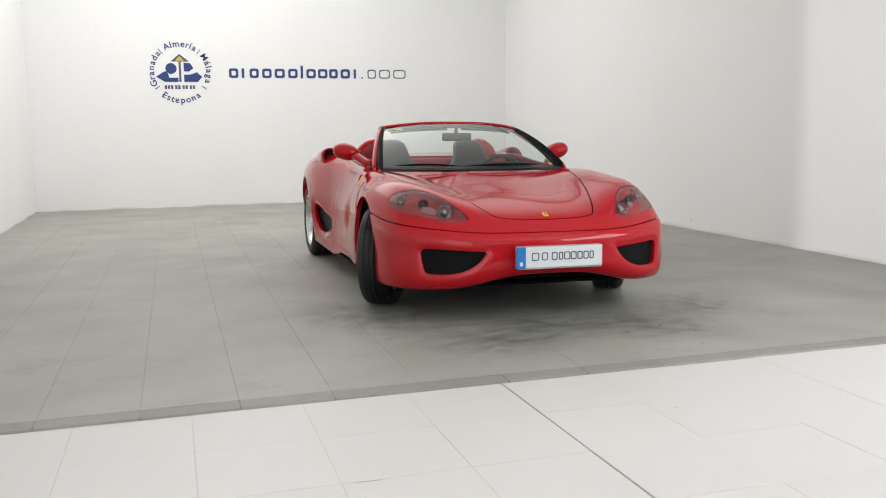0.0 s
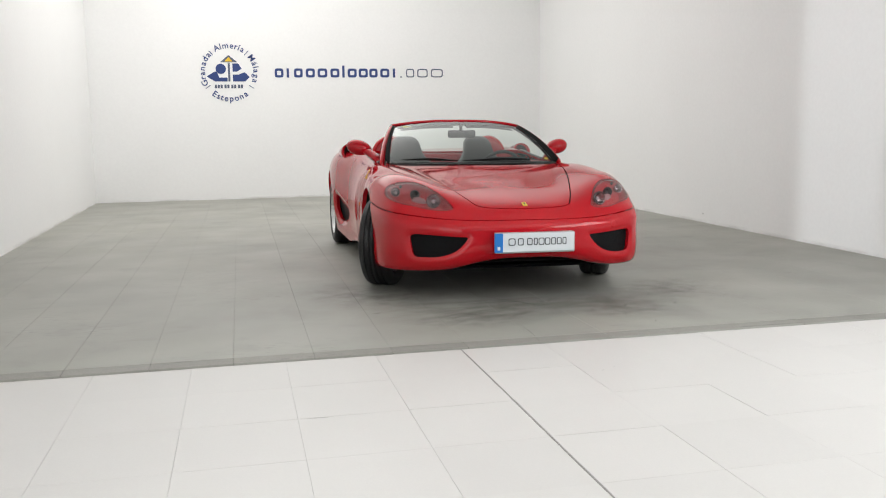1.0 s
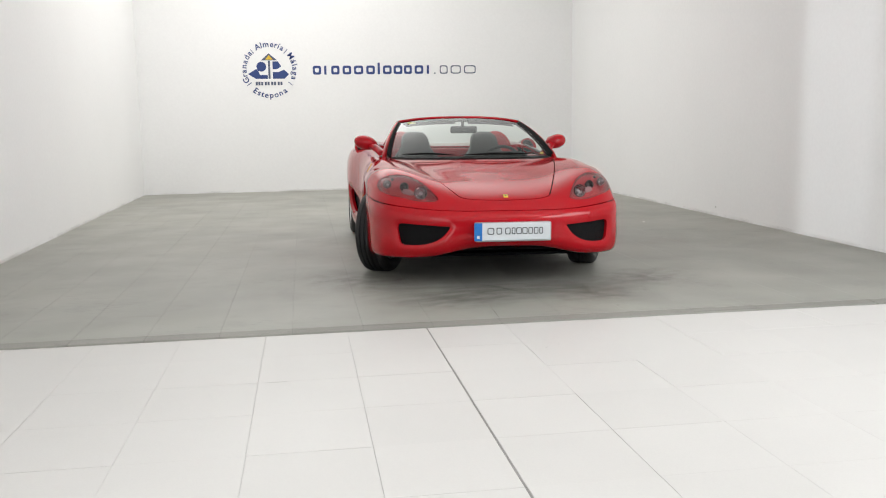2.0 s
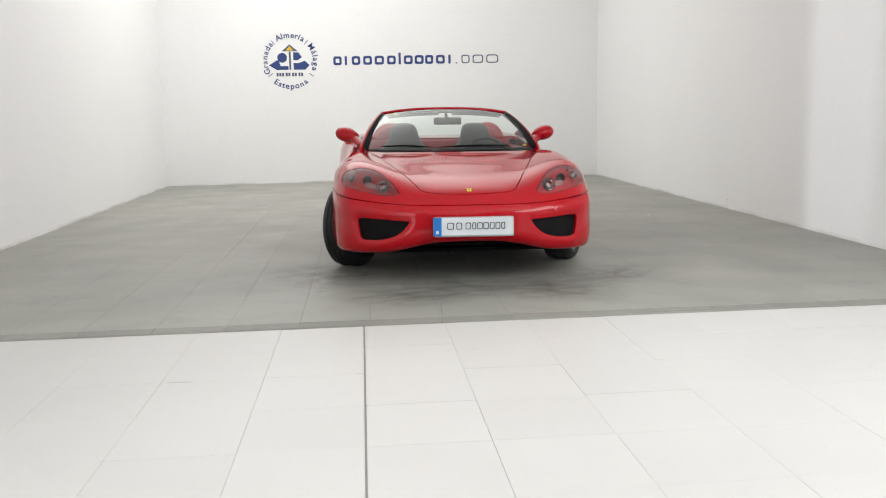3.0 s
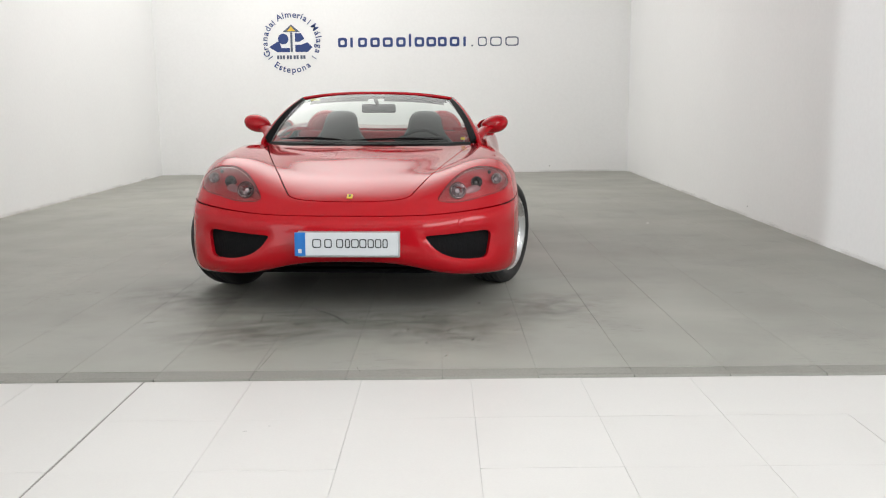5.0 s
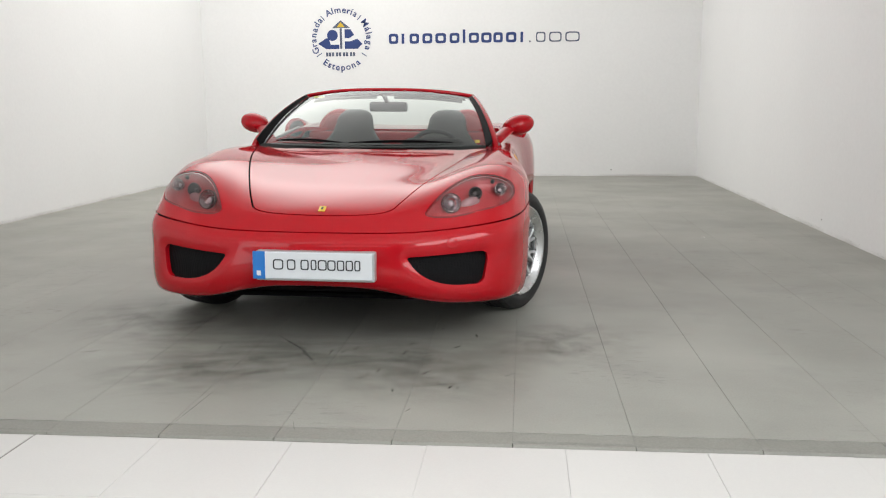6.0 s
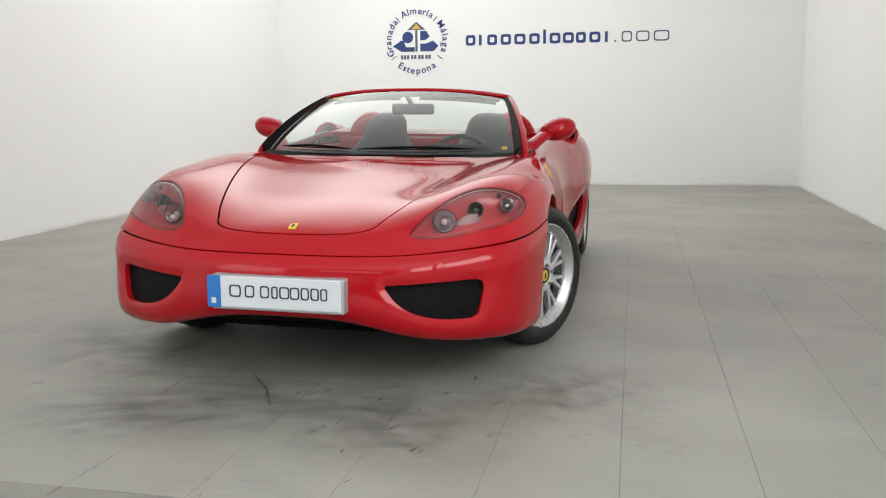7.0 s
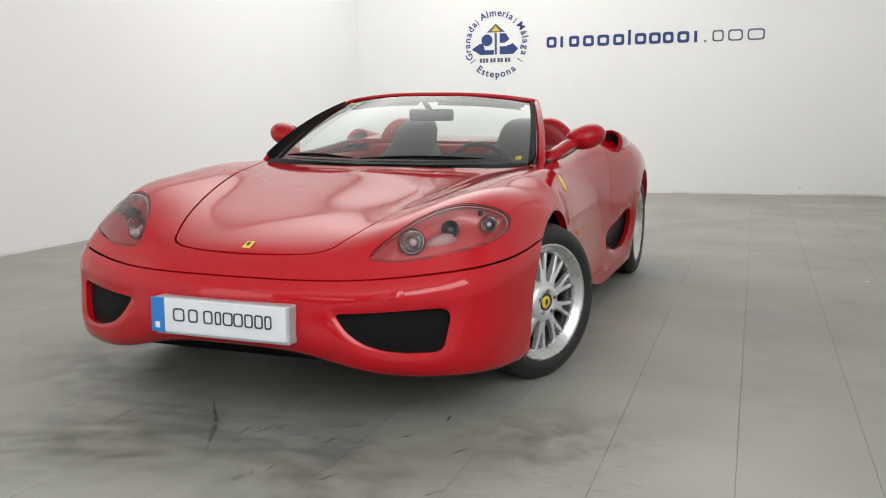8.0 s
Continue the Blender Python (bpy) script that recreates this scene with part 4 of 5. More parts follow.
wheel = part("steering_wheel", bm, LEATHER, car, "black leather steering wheel")
for a in (90 + 120, 90 - 120, 90 + 90, 90 - 90):
    c, s = math.cos(math.radians(a)), math.sin(math.radians(a))
    part("spoke", sweep(bmesh.new(), [tilt @ Vector((.03 * c, .02, .03 * s)), tilt @ Vector((.172 * c, 0, .172 * s))], [.018, .011], 8, .5), LEATHER, wheel)
bm = bmesh.new()
bmesh.ops.create_uvsphere(bm, u_segments=20, v_segments=12, radius=1, matrix=tilt @ Matrix.Translation((0, .015, 0)) @ Matrix.Diagonal((.055, .03, .055, 1)))
part("wheel_hub", bm, LEATHER, wheel)


# ---------------------------------------------------------------- the car: wheels
def make_wheel(half, r, rr, face):
    """A wheel about x with its outer face to +x: tyre radius r, rim radius rr, tyre half width, place of the spoke face."""
    bm = bmesh.new()
    lathe(bm, [(-half + .02, rr - .012), (-half + .03, rr - .022), (0, rr - .035), (face - .03, rr - .035), (face - .012, rr - .034), (face, rr - .030),
               (half - .022, rr - .020), (half - .012, rr - .008), (half - .004, rr - .002), (half - .002, rr + .006), (half - .010, rr + .010)], 72)
    bmesh.ops.recalc_face_normals(bm, faces=bm.faces[:])
    rim = part("wheel", bm, RIMLIP, None, "wheel with a polished silver rim lip")
    g = .012
    prof = [(half - .012, rr + .002), (half - .002, rr + .012), (half + .006, rr + .035), (half + .006, r - .045), (half - .004, r - .020), (half - .020, r - .006), (half - .036, r - .001)]
    tread = []
    w = half - .042
    for a in (.86, .32, -.32, -.86):
        x = a * w
        tread += [(x + .0085, r), (x + .0075, r - g), (x - .0075, r - g), (x - .0085, r)]
    prof += tread
    prof += [(-half + .036, r - .001), (-half + .020, r - .006), (-half + .004, r - .020), (-half - .006, r - .045), (-half - .006, rr + .035), (-half + .002, rr + .012), (-half + .02, rr - .012)]
    bm = bmesh.new()
    lathe(bm, prof, 96)
    bmesh.ops.recalc_face_normals(bm, faces=bm.faces[:])
    tyre = part("tyre", bm, TYRE, rim, "black low-profile tyre")
    # shoulder blocks of the tread
    bm = bmesh.new()
    for k in range(72):
        t = 2 * math.pi * k / 72
        for x0, x1, sk in ((w * .92, half - .016, .012), (-half + .016, -w * .92, .012), (.38 * w, .80 * w, -.02), (-.80 * w, -.38 * w, .02)):
            quad = []
            for x, tt in ((x0, t), (x1, t + sk / r), (x1, t + sk / r + .062), (x0, t + .062)):
                q = r + .0022 - (.0 if abs(x) < half - .03 else .009)
                quad.append(bm.verts.new((x, q * math.cos(tt), q * math.sin(tt))))
            inner_q = [bm.verts.new((v.co.x, v.co.y * .985, v.co.z * .985)) for v in quad]
            bm.faces.new(quad)
            for j in range(4):
                bm.faces.new((quad[j], quad[(j + 1) % 4], inner_q[(j + 1) % 4], inner_q[j]))
    bmesh.ops.recalc_face_normals(bm, faces=bm.faces[:])
    tagged(part("tread", bm, TYRE, tyre, smooth=False), kind="stuff")
    # face: hub, ten forked spokes
    bm = bmesh.new()
    lathe(bm, [(face - .035, .088), (face + .006, .086), (face + .020, .070), (face + .024, .060), (face + .024, .042), (face + .016, .037), (face + .014, .001)], 40)
    bmesh.ops.recalc_face_normals(bm, faces=bm.faces[:])
    part("hub", bm, ALLOY, rim, "silver alloy hub")

    def bar(bm, p0, p1, w0, w1, t0, t1):
        """A tapering bar with a rounded crown between two places (x, angle, radius)."""
        rows = []
        for k in range(6):
            s = k / 5
            x = p0[0] + (p1[0] - p0[0]) * s
            a = p0[1] + (p1[1] - p0[1]) * s
            q = p0[2] + (p1[2] - p0[2]) * s
            ww, th = w0 + (w1 - w0) * s, t0 + (t1 - t0) * s
            row = []
            for dx, dw in ((-th, -.5), (-.004, -.5), (0, -.32), (0, .32), (-.004, .5), (-th, .5)):
                aa = a + dw * ww / q
                row.append(bm.verts.new((x + dx, q * math.cos(aa), q * math.sin(aa))))
            rows.append(row)
        for a_, b_ in zip(rows, rows[1:]):
            for j in range(6):
                bm.faces.new((a_[j], a_[(j + 1) % 6], b_[(j + 1) % 6], b_[j]))

    step = 2 * math.pi / 10
    for k in range(10):
        bm = bmesh.new()
        a = (k + .5) * step
        bar(bm, (face + .012, a, .062), (face + .001, a, .136), .036, .034, .04, .03)
        for s in (-1, 1):
            bar(bm, (face + .0035, a + s * .078, .120), (face - .006, a + s * step * .205, rr - .033), .0155, .0165, .03, .022)
        bmesh.ops.recalc_face_normals(bm, faces=bm.faces[:])
        part("spoke", bm, ALLOY, rim, smooth=False)
    for k in range(5):
        t = 2 * math.pi * k / 5 + .3
        bm = bmesh.new()
        bmesh.ops.create_cone(bm, cap_ends=True, segments=6, radius1=.009, radius2=.008, depth=.02, matrix=Matrix.Translation((face + .024, .049 * math.cos(t), .049 * math.sin(t))) @ pose(0, 0, 0, 0, 90, 0))
        part("wheel_bolt", bm, STEEL, rim, smooth=False)
    bm = bmesh.new()
    lathe(bm, [(face + .010, .029), (face + .018, .028), (face + .021, .024), (face + .022, .001)], 32)
    bmesh.ops.recalc_face_normals(bm, faces=bm.faces[:])
    ring = bmesh.new()
    lathe(ring, [(face + .012, .0365), (face + .021, .0355), (face + .021, .0285), (face + .012, .0280)], 32)
    bmesh.ops.recalc_face_normals(ring, faces=ring.faces[:])
    part("cap_ring", ring, GASKET, rim, "black ring round the cap")
    cap = part("hub_cap", bm, YELLOW, rim, "yellow hub cap")
    bm = bmesh.new()
    bmesh.ops.create_uvsphere(bm, u_segments=10, v_segments=6, radius=1, matrix=Matrix.Translation((face + .022, 0, 0)) @ Matrix.Diagonal((.002, .008, .014, 1)))
    part("cap_mark", bm, INK, cap)
    bm = bmesh.new()
    lathe(bm, [(face - .085, .085), (face - .085, .162), (face - .060, .162), (face - .060, .085), (face - .05, .08), (face - .05, .001)], 48)
    bmesh.ops.recalc_face_normals(bm, faces=bm.faces[:])
    part("brake_disc", bm, STEEL, rim, "grey steel brake disc")
    bm = bmesh.new()
    box(bm, face - .105, face - .040, -.075, .075, .105, .175, .012)
    part("brake_caliper", bm, GASKET, rim, "dark brake caliper")
    return rim


for x, y, r, rr, half, face, turn in ((.832, 0, .324, .236, .105, .072, -26), (.815, 2.6, .338, .237, .135, .070, 0)):
    w = make_wheel(half, r, rr, face)
    w.parent = car
    shift = .014 if turn else 0
    w.matrix_basis = pose(x + shift, y, r + .0102, 0, 0, turn)
    copy_thing(w, pose(-x + shift, y, r - .0102, 0, 0, 180 + turn))

# ---------------------------------------------------------------- floors
PITCH, STRIP = 0.455, 0.402


def slab(w, d, h, bevel):
    """A flat stone piece with chamfered top edges, about its middle, top at 0."""
    me = bpy.data.meshes.new("slab")
    x, y, b = w / 2, d / 2, bevel
    v = [(-x, -y, -h), (x, -y, -h), (x, y, -h), (-x, y, -h), (-x, -y, -b), (x, -y, -b), (x, y, -b), (-x, y, -b),
         (-x + b, -y + b, 0), (x - b, -y + b, 0), (x - b, y - b, 0), (-x + b, y - b, 0)]
    f = [(8, 9, 10, 11)] + [(i, (i + 1) % 4, (i + 1) % 4 + 4, i + 4) for i in range(4)] + [(i + 4, (i + 1) % 4 + 4, (i + 1) % 4 + 8, i + 8) for i in range(4)]
    me.from_pydata(v, [], f)
    me.update()
    return me


bm = bmesh.new()
box(bm, XL, XR, EDGE + .02, YB, -.1, -.004)
bay = tagged(part("floor", bm, GROUT_DARK, smooth=False), "worn grey stone slab floor of the raised bay", "floor", kind="structure")
bm = bmesh.new()
box(bm, XL, XR, YF, EDGE, -.1, -.0155)
hall = tagged(part("pavement", bm, GROUT, smooth=False), "glossy white square tile floor", "floor", kind="structure")

strip_me = slab(STRIP - .0009, YB - EDGE - .107, .02, .0008)
strip_me.materials.append(GREY)
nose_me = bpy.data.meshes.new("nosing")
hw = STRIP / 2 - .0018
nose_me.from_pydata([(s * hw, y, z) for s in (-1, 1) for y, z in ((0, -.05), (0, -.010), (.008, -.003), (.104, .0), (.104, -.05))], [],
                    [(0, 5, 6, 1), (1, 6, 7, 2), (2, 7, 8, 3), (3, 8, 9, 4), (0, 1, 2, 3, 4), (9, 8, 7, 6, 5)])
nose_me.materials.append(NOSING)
k0, k1 = math.floor((XL - .04) / STRIP), math.ceil((XR - .04) / STRIP)
for k in range(k0, k1):
    cx = .04 + STRIP * (k + .5)
    ob = new("slab", strip_me)
    ob.parent, ob.location = bay, (cx, (YB + EDGE + .107) / 2, 0)
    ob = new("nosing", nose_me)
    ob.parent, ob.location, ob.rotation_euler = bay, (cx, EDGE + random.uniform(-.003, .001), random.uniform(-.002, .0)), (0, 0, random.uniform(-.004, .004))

tile_me = slab(PITCH - .0009, PITCH - .0009, .02, .0004)
tile_me.materials.append(WHITE)
rest = bmesh.new()
for i in range(math.floor(XL / PITCH), math.ceil(XR / PITCH)):
    for j in range(-20, 1):
        x = PITCH * (i + .5) + (.002 if i == 0 else -.002 if i == -1 else 0)
        y = PITCH * (j + .5) + .012
        if j > -6:
            ob = new("tile", tile_me)
            ob.parent, ob.location = hall, (x, y, -.012 + random.uniform(-.0006, .0006))
            if i in (0, -1):
                ob.scale = (.990, 1, 1)
        else:
            h = PITCH / 2 - .0014
            rest.faces.new([rest.verts.new((x + a * h, y + b * h, -.012)) for a, b in ((-1, -1), (1, -1), (1, 1), (-1, 1))])
tagged(part("tile_field", rest, WHITE, hall, smooth=False), kind="stuff")

# the wide dark joint between two runs of tiles
part("joint", box(bmesh.new(), -.0028, .0028, YF, EDGE - .002, -.0154, -.0130), mat("dirty_joint", (0.29, 0.28, 0.265), 0.9, 0.0, 0.3, 8.0, 90.0), hall, "dark dirty joint", smooth=False)

# scuffs and dirt on the floors
SCUFF = mat("rubber_scuff", (0.085, 0.083, 0.078), 0.7, 0.0, 0.4, 30.0, 160.0)
# rubbed on unevenly: the floor shows through
nt = SCUFF.node_tree
no = nt.nodes.new("ShaderNodeTexNoise")
no.inputs["Scale"].default_value, no.inputs["Detail"].default_value = 38.0, 6
rg = nt.nodes.new("ShaderNodeMapRange")
rg.inputs["From Min"].default_value, rg.inputs["From Max"].default_value, rg.inputs["To Max"].default_value = 0.38, 0.68, 0.7
co = nt.nodes.new("ShaderNodeTexCoord")
nt.links.new(co.outputs["Object"], no.inputs["Vector"])
nt.links.new(no.outputs["Fac"], rg.inputs["Value"])
nt.links.new(rg.outputs[0], nt.nodes["Principled BSDF"].inputs["Alpha"])


def scuff(points, width, z, parent, material=SCUFF):
    """A thin worn smear along points, ragged at its edges."""
    bm = bmesh.new()
    rows = []
    n = len(points) - 1
    for k in range(n * 5 + 1):
        t = k / 5
        i = min(int(t), n - 1)
        p = Vector(points[i]).lerp(Vector(points[i + 1]), t - i)
        d = Vector(points[i + 1]) - Vector(points[i])
        side = Vector((-d.y, d.x)).normalized()
        w = width * math.sin(math.pi * (k + .4) / (n * 5 + .8)) * random.uniform(.5, 1.0)
        rows.append([bm.verts.new((*(p + side * w * s), z)) for s in (-.5, .5)])
    for a, b in zip(rows, rows[1:]):
        bm.faces.new((a[0], a[1], b[1], b[0]))
    bmesh.ops.recalc_face_normals(bm, faces=bm.faces[:])
    part("scuff", bm, material, parent, smooth=False)


scuff([(-.335, 1.435), (-.295, 1.448), (-.262, 1.462)], .020, .0006, bay)
scuff([(.50, 1.78), (.585, 1.66), (.66, 1.56), (.73, 1.43), (.80, 1.29)], .022, .0006, bay)
scuff([(.27, 1.66), (.285, 1.50), (.30, 1.36)], .008, .0006, bay)
for k in range(26):
    x, y = random.gauss(1.22, .22), random.gauss(1.42, .22)
    a, l = random.gauss(1.2, .4), random.uniform(.03, .10)
    scuff([(x, y), (x + l * math.cos(a), y + l * math.sin(a))], random.uniform(.006, .016), .0006, bay)
scuff([(.473, .99), (.462, .75), (.449, .53)], .006, .0006, bay)
scuff([(.87, .63), (.885, .58), (.9, .535)], .006, .0006, bay)
# oily smudges round the front of the car; their colour also deepens its shade
SMUDGE_SHADE = mat("oily_smudge_shade", (0.07, 0.069, 0.064), 0.6, 0.0, 0.3, 20.0, 160.0)
nt = SMUDGE_SHADE.node_tree
co = nt.nodes.new("ShaderNodeTexCoord")
ln = nt.nodes.new("ShaderNodeVectorMath")
ln.operation = "LENGTH"
fade = nt.nodes.new("ShaderNodeMapRange")
fade.interpolation_type = "SMOOTHSTEP"
fade.inputs["From Min"].default_value, fade.inputs["From Max"].default_value, fade.inputs["To Max"].default_value = 1.0, 0.1, 0.42
mp = nt.nodes.new("ShaderNodeMapping")
mp.inputs["Scale"].default_value, mp.inputs["Rotation"].default_value = (1.0, 1.4, 1.0), (0, 0, 0.7)
no = nt.nodes.new("ShaderNodeTexNoise")
no.inputs["Scale"].default_value, no.inputs["Detail"].default_value, no.inputs["Distortion"].default_value = 3.4, 9, 0.05
no.inputs["Roughness"].default_value = 0.58
rg = nt.nodes.new("ShaderNodeMapRange")
rg.inputs["From Min"].default_value, rg.inputs["From Max"].default_value = 0.34, 0.74
mu = nt.nodes.new("ShaderNodeMath")
mu.operation = "MULTIPLY"
nt.links.new(co.outputs["Object"], ln.inputs[0])
nt.links.new(ln.outputs["Value"], fade.inputs["Value"])
nt.links.new(co.outputs["Object"], mp.inputs["Vector"])
nt.links.new(mp.outputs[0], no.inputs["Vector"])
nt.links.new(no.outputs["Fac"], rg.inputs["Value"])
nt.links.new(fade.outputs[0], mu.inputs[0])
nt.links.new(rg.outputs[0], mu.inputs[1])
nt.links.new(mu.outputs[0], nt.nodes["Principled BSDF"].inputs["Alpha"])
for x, y, sx, sy, a in ((.72, 1.50, 1.30, .55, 4), (-.22, 2.05, .60, .70, 40), (1.25, 1.25, .60, .55, -20), (.35, 1.20, .70, .45, 25), (1.85, 1.75, .45, .55, -50)):
    bm = bmesh.new()
    bmesh.ops.create_circle(bm, cap_ends=True, segments=40, radius=1)
    ob = part("smudge", bm, SMUDGE_SHADE, bay, "dark oily smudge that also deepens the shade by the car", smooth=False)
    ob.matrix_basis = pose(x, y, .0002 + .0001 * sx + .0001 * (x % .5), 0, 0, a) @ Matrix.Diagonal((sx, sy, 1, 1))
DUST = mat("grey_dirt", (0.3, 0.29, 0.27), 0.8, 0.0, 0.3, 40.0, 160.0)
scuff([(-.881, -.45), (-.82, -.452), (-.768, -.453)], .006, -.0105, hall, DUST)
scuff([(.54, -.11), (.556, -.106)], .012, -.0105, hall, SCUFF)
scuff([(.622, -.06), (.636, -.058)], .010, -.0105, hall, SCUFF)

# specks and marks on the bay's floor and walls
SPECK = mat("white_crumb", (0.75, 0.74, 0.72), 0.7, 0.0, 0.1, 60.0, 300.0)
for x, y, r in ((3.18, 5.12, .011),):
    bm = bmesh.new()
    bmesh.ops.create_icosphere(bm, subdivisions=2, radius=r, matrix=Matrix.Translation((x, y, r * .28)) @ Matrix.Diagonal((1.3, 1, .3, 1)))
    part("crumb", bm, SPECK, bay)

# patchy beige, strongest at the floor and gone 4.5 cm up
STAIN = mat("damp_stain", (0.58, 0.52, 0.43), 0.8, 0.0, 0.2, 3.0, 60.0)
nt = STAIN.node_tree
co = nt.nodes.new("ShaderNodeTexCoord")
xyz = nt.nodes.new("ShaderNodeSeparateXYZ")
no = nt.nodes.new("ShaderNodeTexNoise")
no.inputs["Scale"].default_value, no.inputs["Detail"].default_value = 1.6, 6
up = nt.nodes.new("ShaderNodeMapRange")
up.interpolation_type = "SMOOTHSTEP"
up.inputs["From Min"].default_value, up.inputs["From Max"].default_value, up.inputs["To Max"].default_value = 0.045, 0.0, 0.30
patch = nt.nodes.new("ShaderNodeMapRange")
patch.inputs["From Min"].default_value, patch.inputs["From Max"].default_value = 0.38, 0.68
mu = nt.nodes.new("ShaderNodeMath")
mu.operation = "MULTIPLY"
nt.links.new(co.outputs["Object"], xyz.inputs[0])
nt.links.new(co.outputs["Object"], no.inputs["Vector"])
nt.links.new(xyz.outputs["Z"], up.inputs["Value"])
nt.links.new(no.outputs["Fac"], patch.inputs["Value"])
nt.links.new(up.outputs[0], mu.inputs[0])
nt.links.new(patch.outputs[0], mu.inputs[1])
nt.links.new(mu.outputs[0], nt.nodes["Principled BSDF"].inputs["Alpha"])
for name, x0, y0, x1, y1 in (("wall_north", XL + .01, YB - .0015, XR - .01, YB - .0015),
                             ("wall_east", XR - .0018, YB - .01, XR - .0018 + 10 * EAST_TURN, YB - 10),
                             ("wall_west", XL + .0018, YB - .01, XL + .0018 + 10 * WEST_TURN, YB - 10)):
    bm = bmesh.new()
    bm.faces.new([bm.verts.new(v) for v in ((x0, y0, .001), (x1, y1, .001), (x1, y1, .11), (x0, y0, .11))])
    part("damp_stain", bm, STAIN, bpy.data.objects[name], "patchy beige stain along the foot of the wall, stronger towards the floor", smooth=False)
for name, x, y, z in (("wall_east", XR + (YB - 5.53) * EAST_TURN - .002, 5.53, .103), ("wall_north", 3.05, YB - .002, .097)):
    bm = bmesh.new()
    bmesh.ops.create_icosphere(bm, subdivisions=2, radius=.008, matrix=Matrix.Translation((x, y, z)) @ (Matrix.Diagonal((.12, 1.5, .9, 1)) if name == "wall_east" else Matrix.Diagonal((1.5, .12, .8, 1))))
    part("scuff_mark", bm, DUST, bpy.data.objects[name])

# ---------------------------------------------------------------- the sign on the back wall
sign = thing("wall_sign", "navy round emblem and wordmark in vinyl on the white wall", "sign", pose(0, YB, 0))
SIGN_Y = -.004


def flat_shape(name, outline, material, y0=SIGN_Y, label="", parent=None):
    bm = bmesh.new()
    a = [bm.verts.new((x, y0, z)) for x, z in outline]
    b = [bm.verts.new((x, 0.001, z)) for x, z in outline]
    bm.faces.new(a)
    n = len(a)
    for i in range(n):
        bm.faces.new((a[i], a[(i + 1) % n], b[(i + 1) % n], b[i]))
    bmesh.ops.recalc_face_normals(bm, faces=bm.faces[:])
    return part(name, bm, material, parent or sign, label, smooth=False)


def letters(words, size, cx, cz, radius, middle, outward, material):
    """Letters round a circle; middle is the bearing of the word's middle in degrees, clockwise from the top."""
    widths = {"l": .3, "í": .32, "r": .42, "m": .92, "á": .62, "t": .4, "s": .52, "g": .64, "G": .82, "A": .72, "M": .9, "E": .58}
    steps = [widths.get(c, .62) * size * 1.12 for c in words]
    total = sum(steps)
    run = -total / 2
    for c, s in zip(words, steps):
        d = (run + s / 2) / radius
        run += s
        ang = math.radians(middle) + (d if outward else -d)
        cu = bpy.data.curves.new("letter", "FONT")
        cu.body, cu.size, cu.extrude, cu.offset, cu.align_x, cu.align_y = c, size * 1.15, .002, .002, "CENTER", "CENTER"
        cu.materials.append(material)
        me_ob = new("letter", cu)
        me_ob.parent = sign
        turn = -ang if outward else math.pi - ang
        me_ob.matrix_basis = Matrix.Translation((cx + radius * math.sin(ang), SIGN_Y + .001, cz + radius * math.cos(ang))) @ Matrix.Rotation(-turn, 4, "Y") @ pose(0, 0, 0, 90, 0, 0)


CX, CZ = -1.19, 2.154
letters("Almería", .122, CX, CZ, .443, 2, True, BLUE)
letters("Málaga", .122, CX, CZ, .443, 82, True, BLUE)
letters("Estepona", .122, CX, CZ, .443, 180, False, BLUE)
letters("Granada", .122, CX, CZ, .443, -82, True, BLUE)
for a in (42, 124, 236, -42):
    r0, r1, t = .385, .48, math.radians(a)
    px, pz = math.cos(t) * .006, -math.sin(t) * .006
    flat_shape("divider", [(CX + r0 * math.sin(t) - px, CZ + r0 * math.cos(t) - pz), (CX + r1 * math.sin(t) - px, CZ + r1 * math.cos(t) - pz),
                           (CX + r1 * math.sin(t) + px, CZ + r1 * math.cos(t) + pz), (CX + r0 * math.sin(t) + px, CZ + r0 * math.cos(t) + pz)], BLUE)
def emblem(name, outline, material, y0=SIGN_Y, label=""):
    return flat_shape(name, [(x, z + .017) for x, z in outline], material, y0, label)


emblem("emblem_base", [(-1.565, 2.068), (-1.432, 2.15), (-1.395, 2.15), (-1.36, 2.05), (-1.225, 2.05), (-1.225, 1.985), (-1.432, 1.985)], BLUE, label="navy emblem block")
emblem("emblem_arrow", [(-1.135, 1.985), (-.93, 1.985), (-.855, 2.062), (-.935, 2.14), (-1.04, 2.10), (-1.135, 2.10)], BLUE, label="navy emblem block")
emblem("emblem_flag", [(-1.135, 2.15), (-1.06, 2.15), (-.985, 2.20), (-1.04, 2.285), (-1.135, 2.285)], BLUE)
emblem("emblem_disc", [(-1.33 + .085 * math.cos(a), 2.195 + .085 * math.sin(a)) for a in (2 * math.pi * k / 28 for k in range(28))], BLUE)
emblem("emblem_roof", [(-1.335, 2.305), (-1.05, 2.305), (-1.195, 2.425)], GREYTXT, label="dark emblem peak")
emblem("emblem_tip", [(-1.262, 2.318), (-1.128, 2.318), (-1.195, 2.395)], YELLOW, -.006, "yellow emblem peak")
emblem("emblem_stem", [(-1.212, 1.985), (-1.178, 1.985), (-1.178, 2.30), (-1.212, 2.30)], GREYTXT)
x = -1.44
for w, gap in ((.035, .012), (.035, .012), (.035, .03), (.035, .012), (.035, .03), (.035, .012), (.035, .03), (.035, .012), (.035, .0)):
    emblem("number_bar", [(x, 1.872), (x + w, 1.872), (x + w, 1.932), (x, 1.932)], GREYTXT)
    x += w + gap


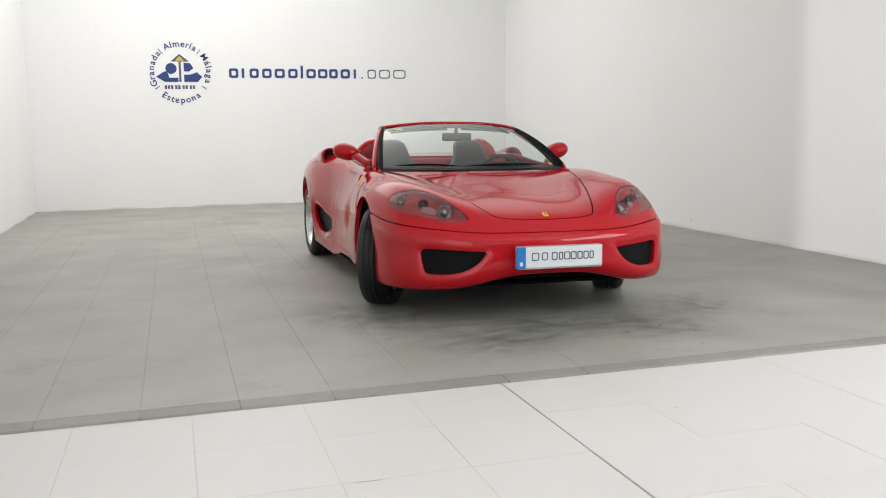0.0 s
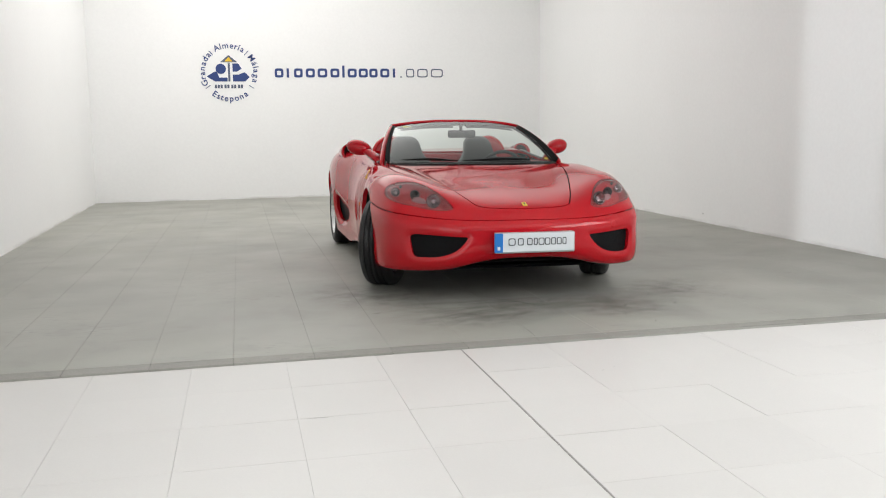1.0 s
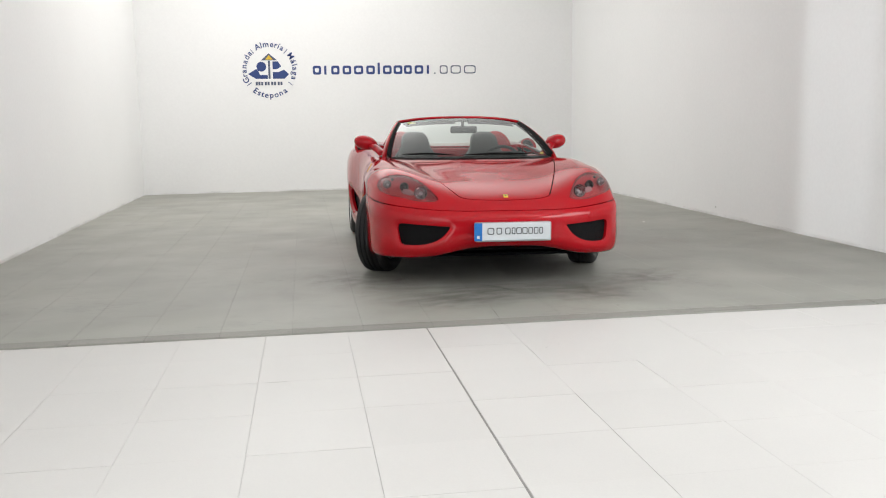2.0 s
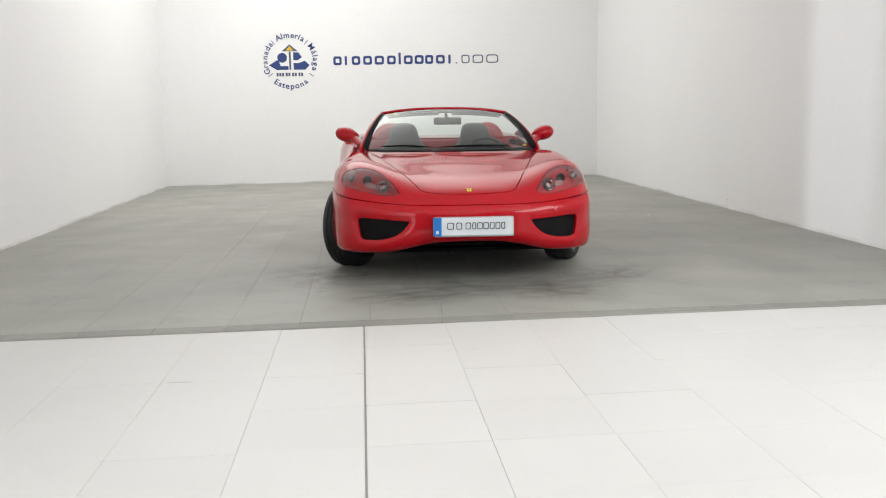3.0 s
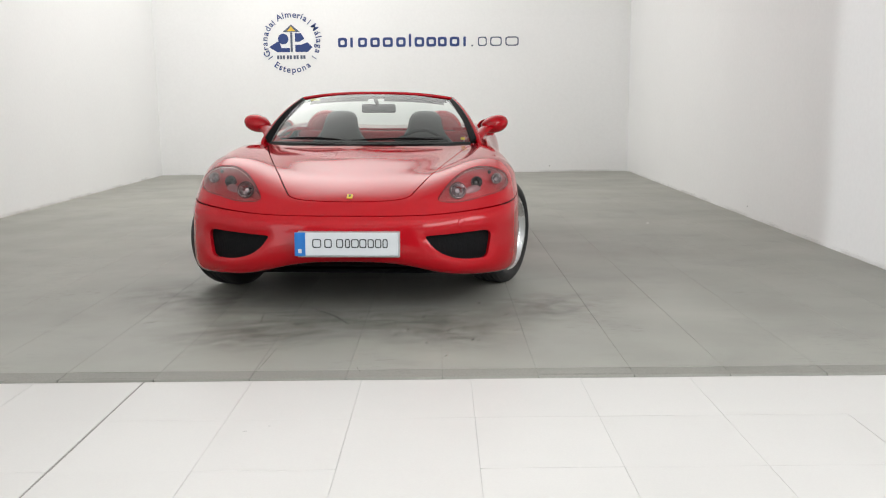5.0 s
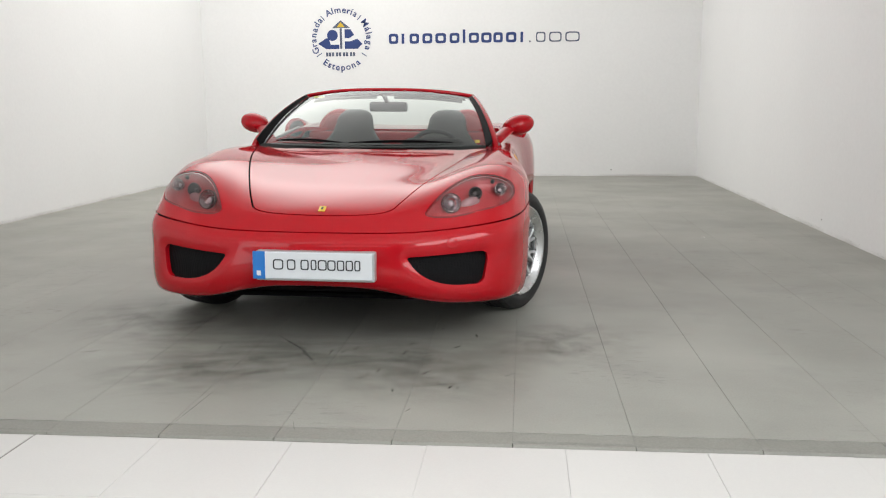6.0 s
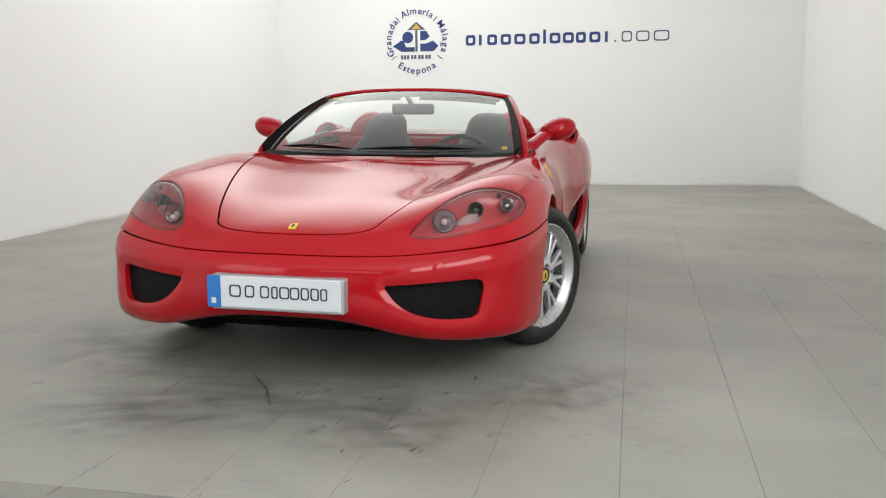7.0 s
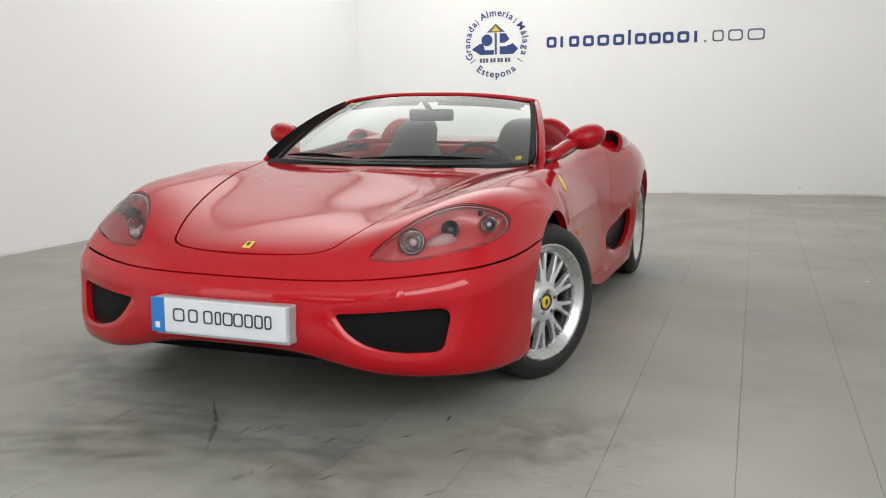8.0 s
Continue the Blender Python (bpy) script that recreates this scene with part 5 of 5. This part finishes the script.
def bar_glyph(x, w, z0, z1, stroke, material, name="word_bar"):
    """One plain mark of the wordmark: two upright bars, or one where it is narrow."""
    if w > .13:
        part("word_block", hollow_block(x, x + w, max(z0, 2.068), z1, SIGN_Y, .001, stroke), material, sign, smooth=False)
        return
    spans = ((x, x + stroke),) if w < stroke * 2.4 else ((x, x + stroke), (x + w - stroke, x + w))
    for a, b in spans:
        part(name, box(bmesh.new(), a, b, SIGN_Y, .001, z0, z1), material, sign, smooth=False)


for x, w, up, down in ((-.434, .148, 0, .055), (-.232, .080, 0, 0), (-.107, .148, 0, 0), (.095, .155, 0, .055), (.298, .167, 0, 0), (.520, .155, 0, .055), (.726, .040, .05, 0),
                       (.820, .158, 0, 0), (1.014, .160, 0, .055), (1.202, .145, 0, 0), (1.396, .160, 0, 0), (1.620, .090, 0, 0)):
    bar_glyph(x, w, 2.068 - down, 2.222 + up, .040, BLUE)
bar_glyph(1.752, .026, 2.066, 2.090, .026, GREYTXT)
for x, w in ((1.857, .147), (2.059, .190), (2.307, .219)):
    bar_glyph(x, w, 2.064, 2.218, .019, GREYTXT)

# ---------------------------------------------------------------- ceiling lamps


FIX = mat("lamp_housing", (0.7, 0.7, 0.7), 0.4, 0.0, 0.04)


def ceiling_lamp(x, y, sx, sy):
    t = thing("ceiling_light", "flat white ceiling light with a pale diffuser", "lamp", pose(x, y, CEIL), "ceiling lights")
    bm = bmesh.new()
    for a, b, c, d in ((-sx / 2 - .04, sx / 2 + .04, -sy / 2 - .04, -sy / 2), (-sx / 2 - .04, sx / 2 + .04, sy / 2, sy / 2 + .04),
                       (-sx / 2 - .04, -sx / 2, -sy / 2, sy / 2), (sx / 2, sx / 2 + .04, -sy / 2, sy / 2)):
        box(bm, a, b, c, d, -.14, 0, .004)
    part("frame", bm, FIX, t, smooth=False)
    bm = bmesh.new()
    box(bm, -sx / 2, sx / 2, -sy / 2, sy / 2, -.10, -.08)
    part("backing", bm, FIX, t, smooth=False)


# unseen glowing panel, added to light the bay and the bonnet's reflections
stretch = thing("light_ceiling", "large unseen glowing panel added over the bay for fill light", "lamp", pose(0.43, 7.5, CEIL - .1), "ceiling lights")
PX, PY = 3.75, 4.0
bm = bmesh.new()
bm.faces.new([bm.verts.new((x, y, 0)) for x, y in ((-PX, -PY), (-PX, PY), (PX, PY), (PX, -PY))])
part("diffuser", bm, PANEL, stretch, "glowing sheet of the added fill panel", smooth=False)
for x0, x1, y0, y1 in ((-PX - .05, PX + .05, -PY - .05, -PY - .01), (-PX - .05, PX + .05, PY + .01, PY + .05), (-PX - .05, -PX - .01, -PY - .01, PY + .01), (PX + .01, PX + .05, -PY - .01, PY + .01)):
    part("edge_profile", box(bmesh.new(), x0, x1, y0, y1, -.02, .1, .003), FIX, stretch, smooth=False)
for x, y, sx, sy in LAMPS:
    ceiling_lamp(x, y, sx, sy)
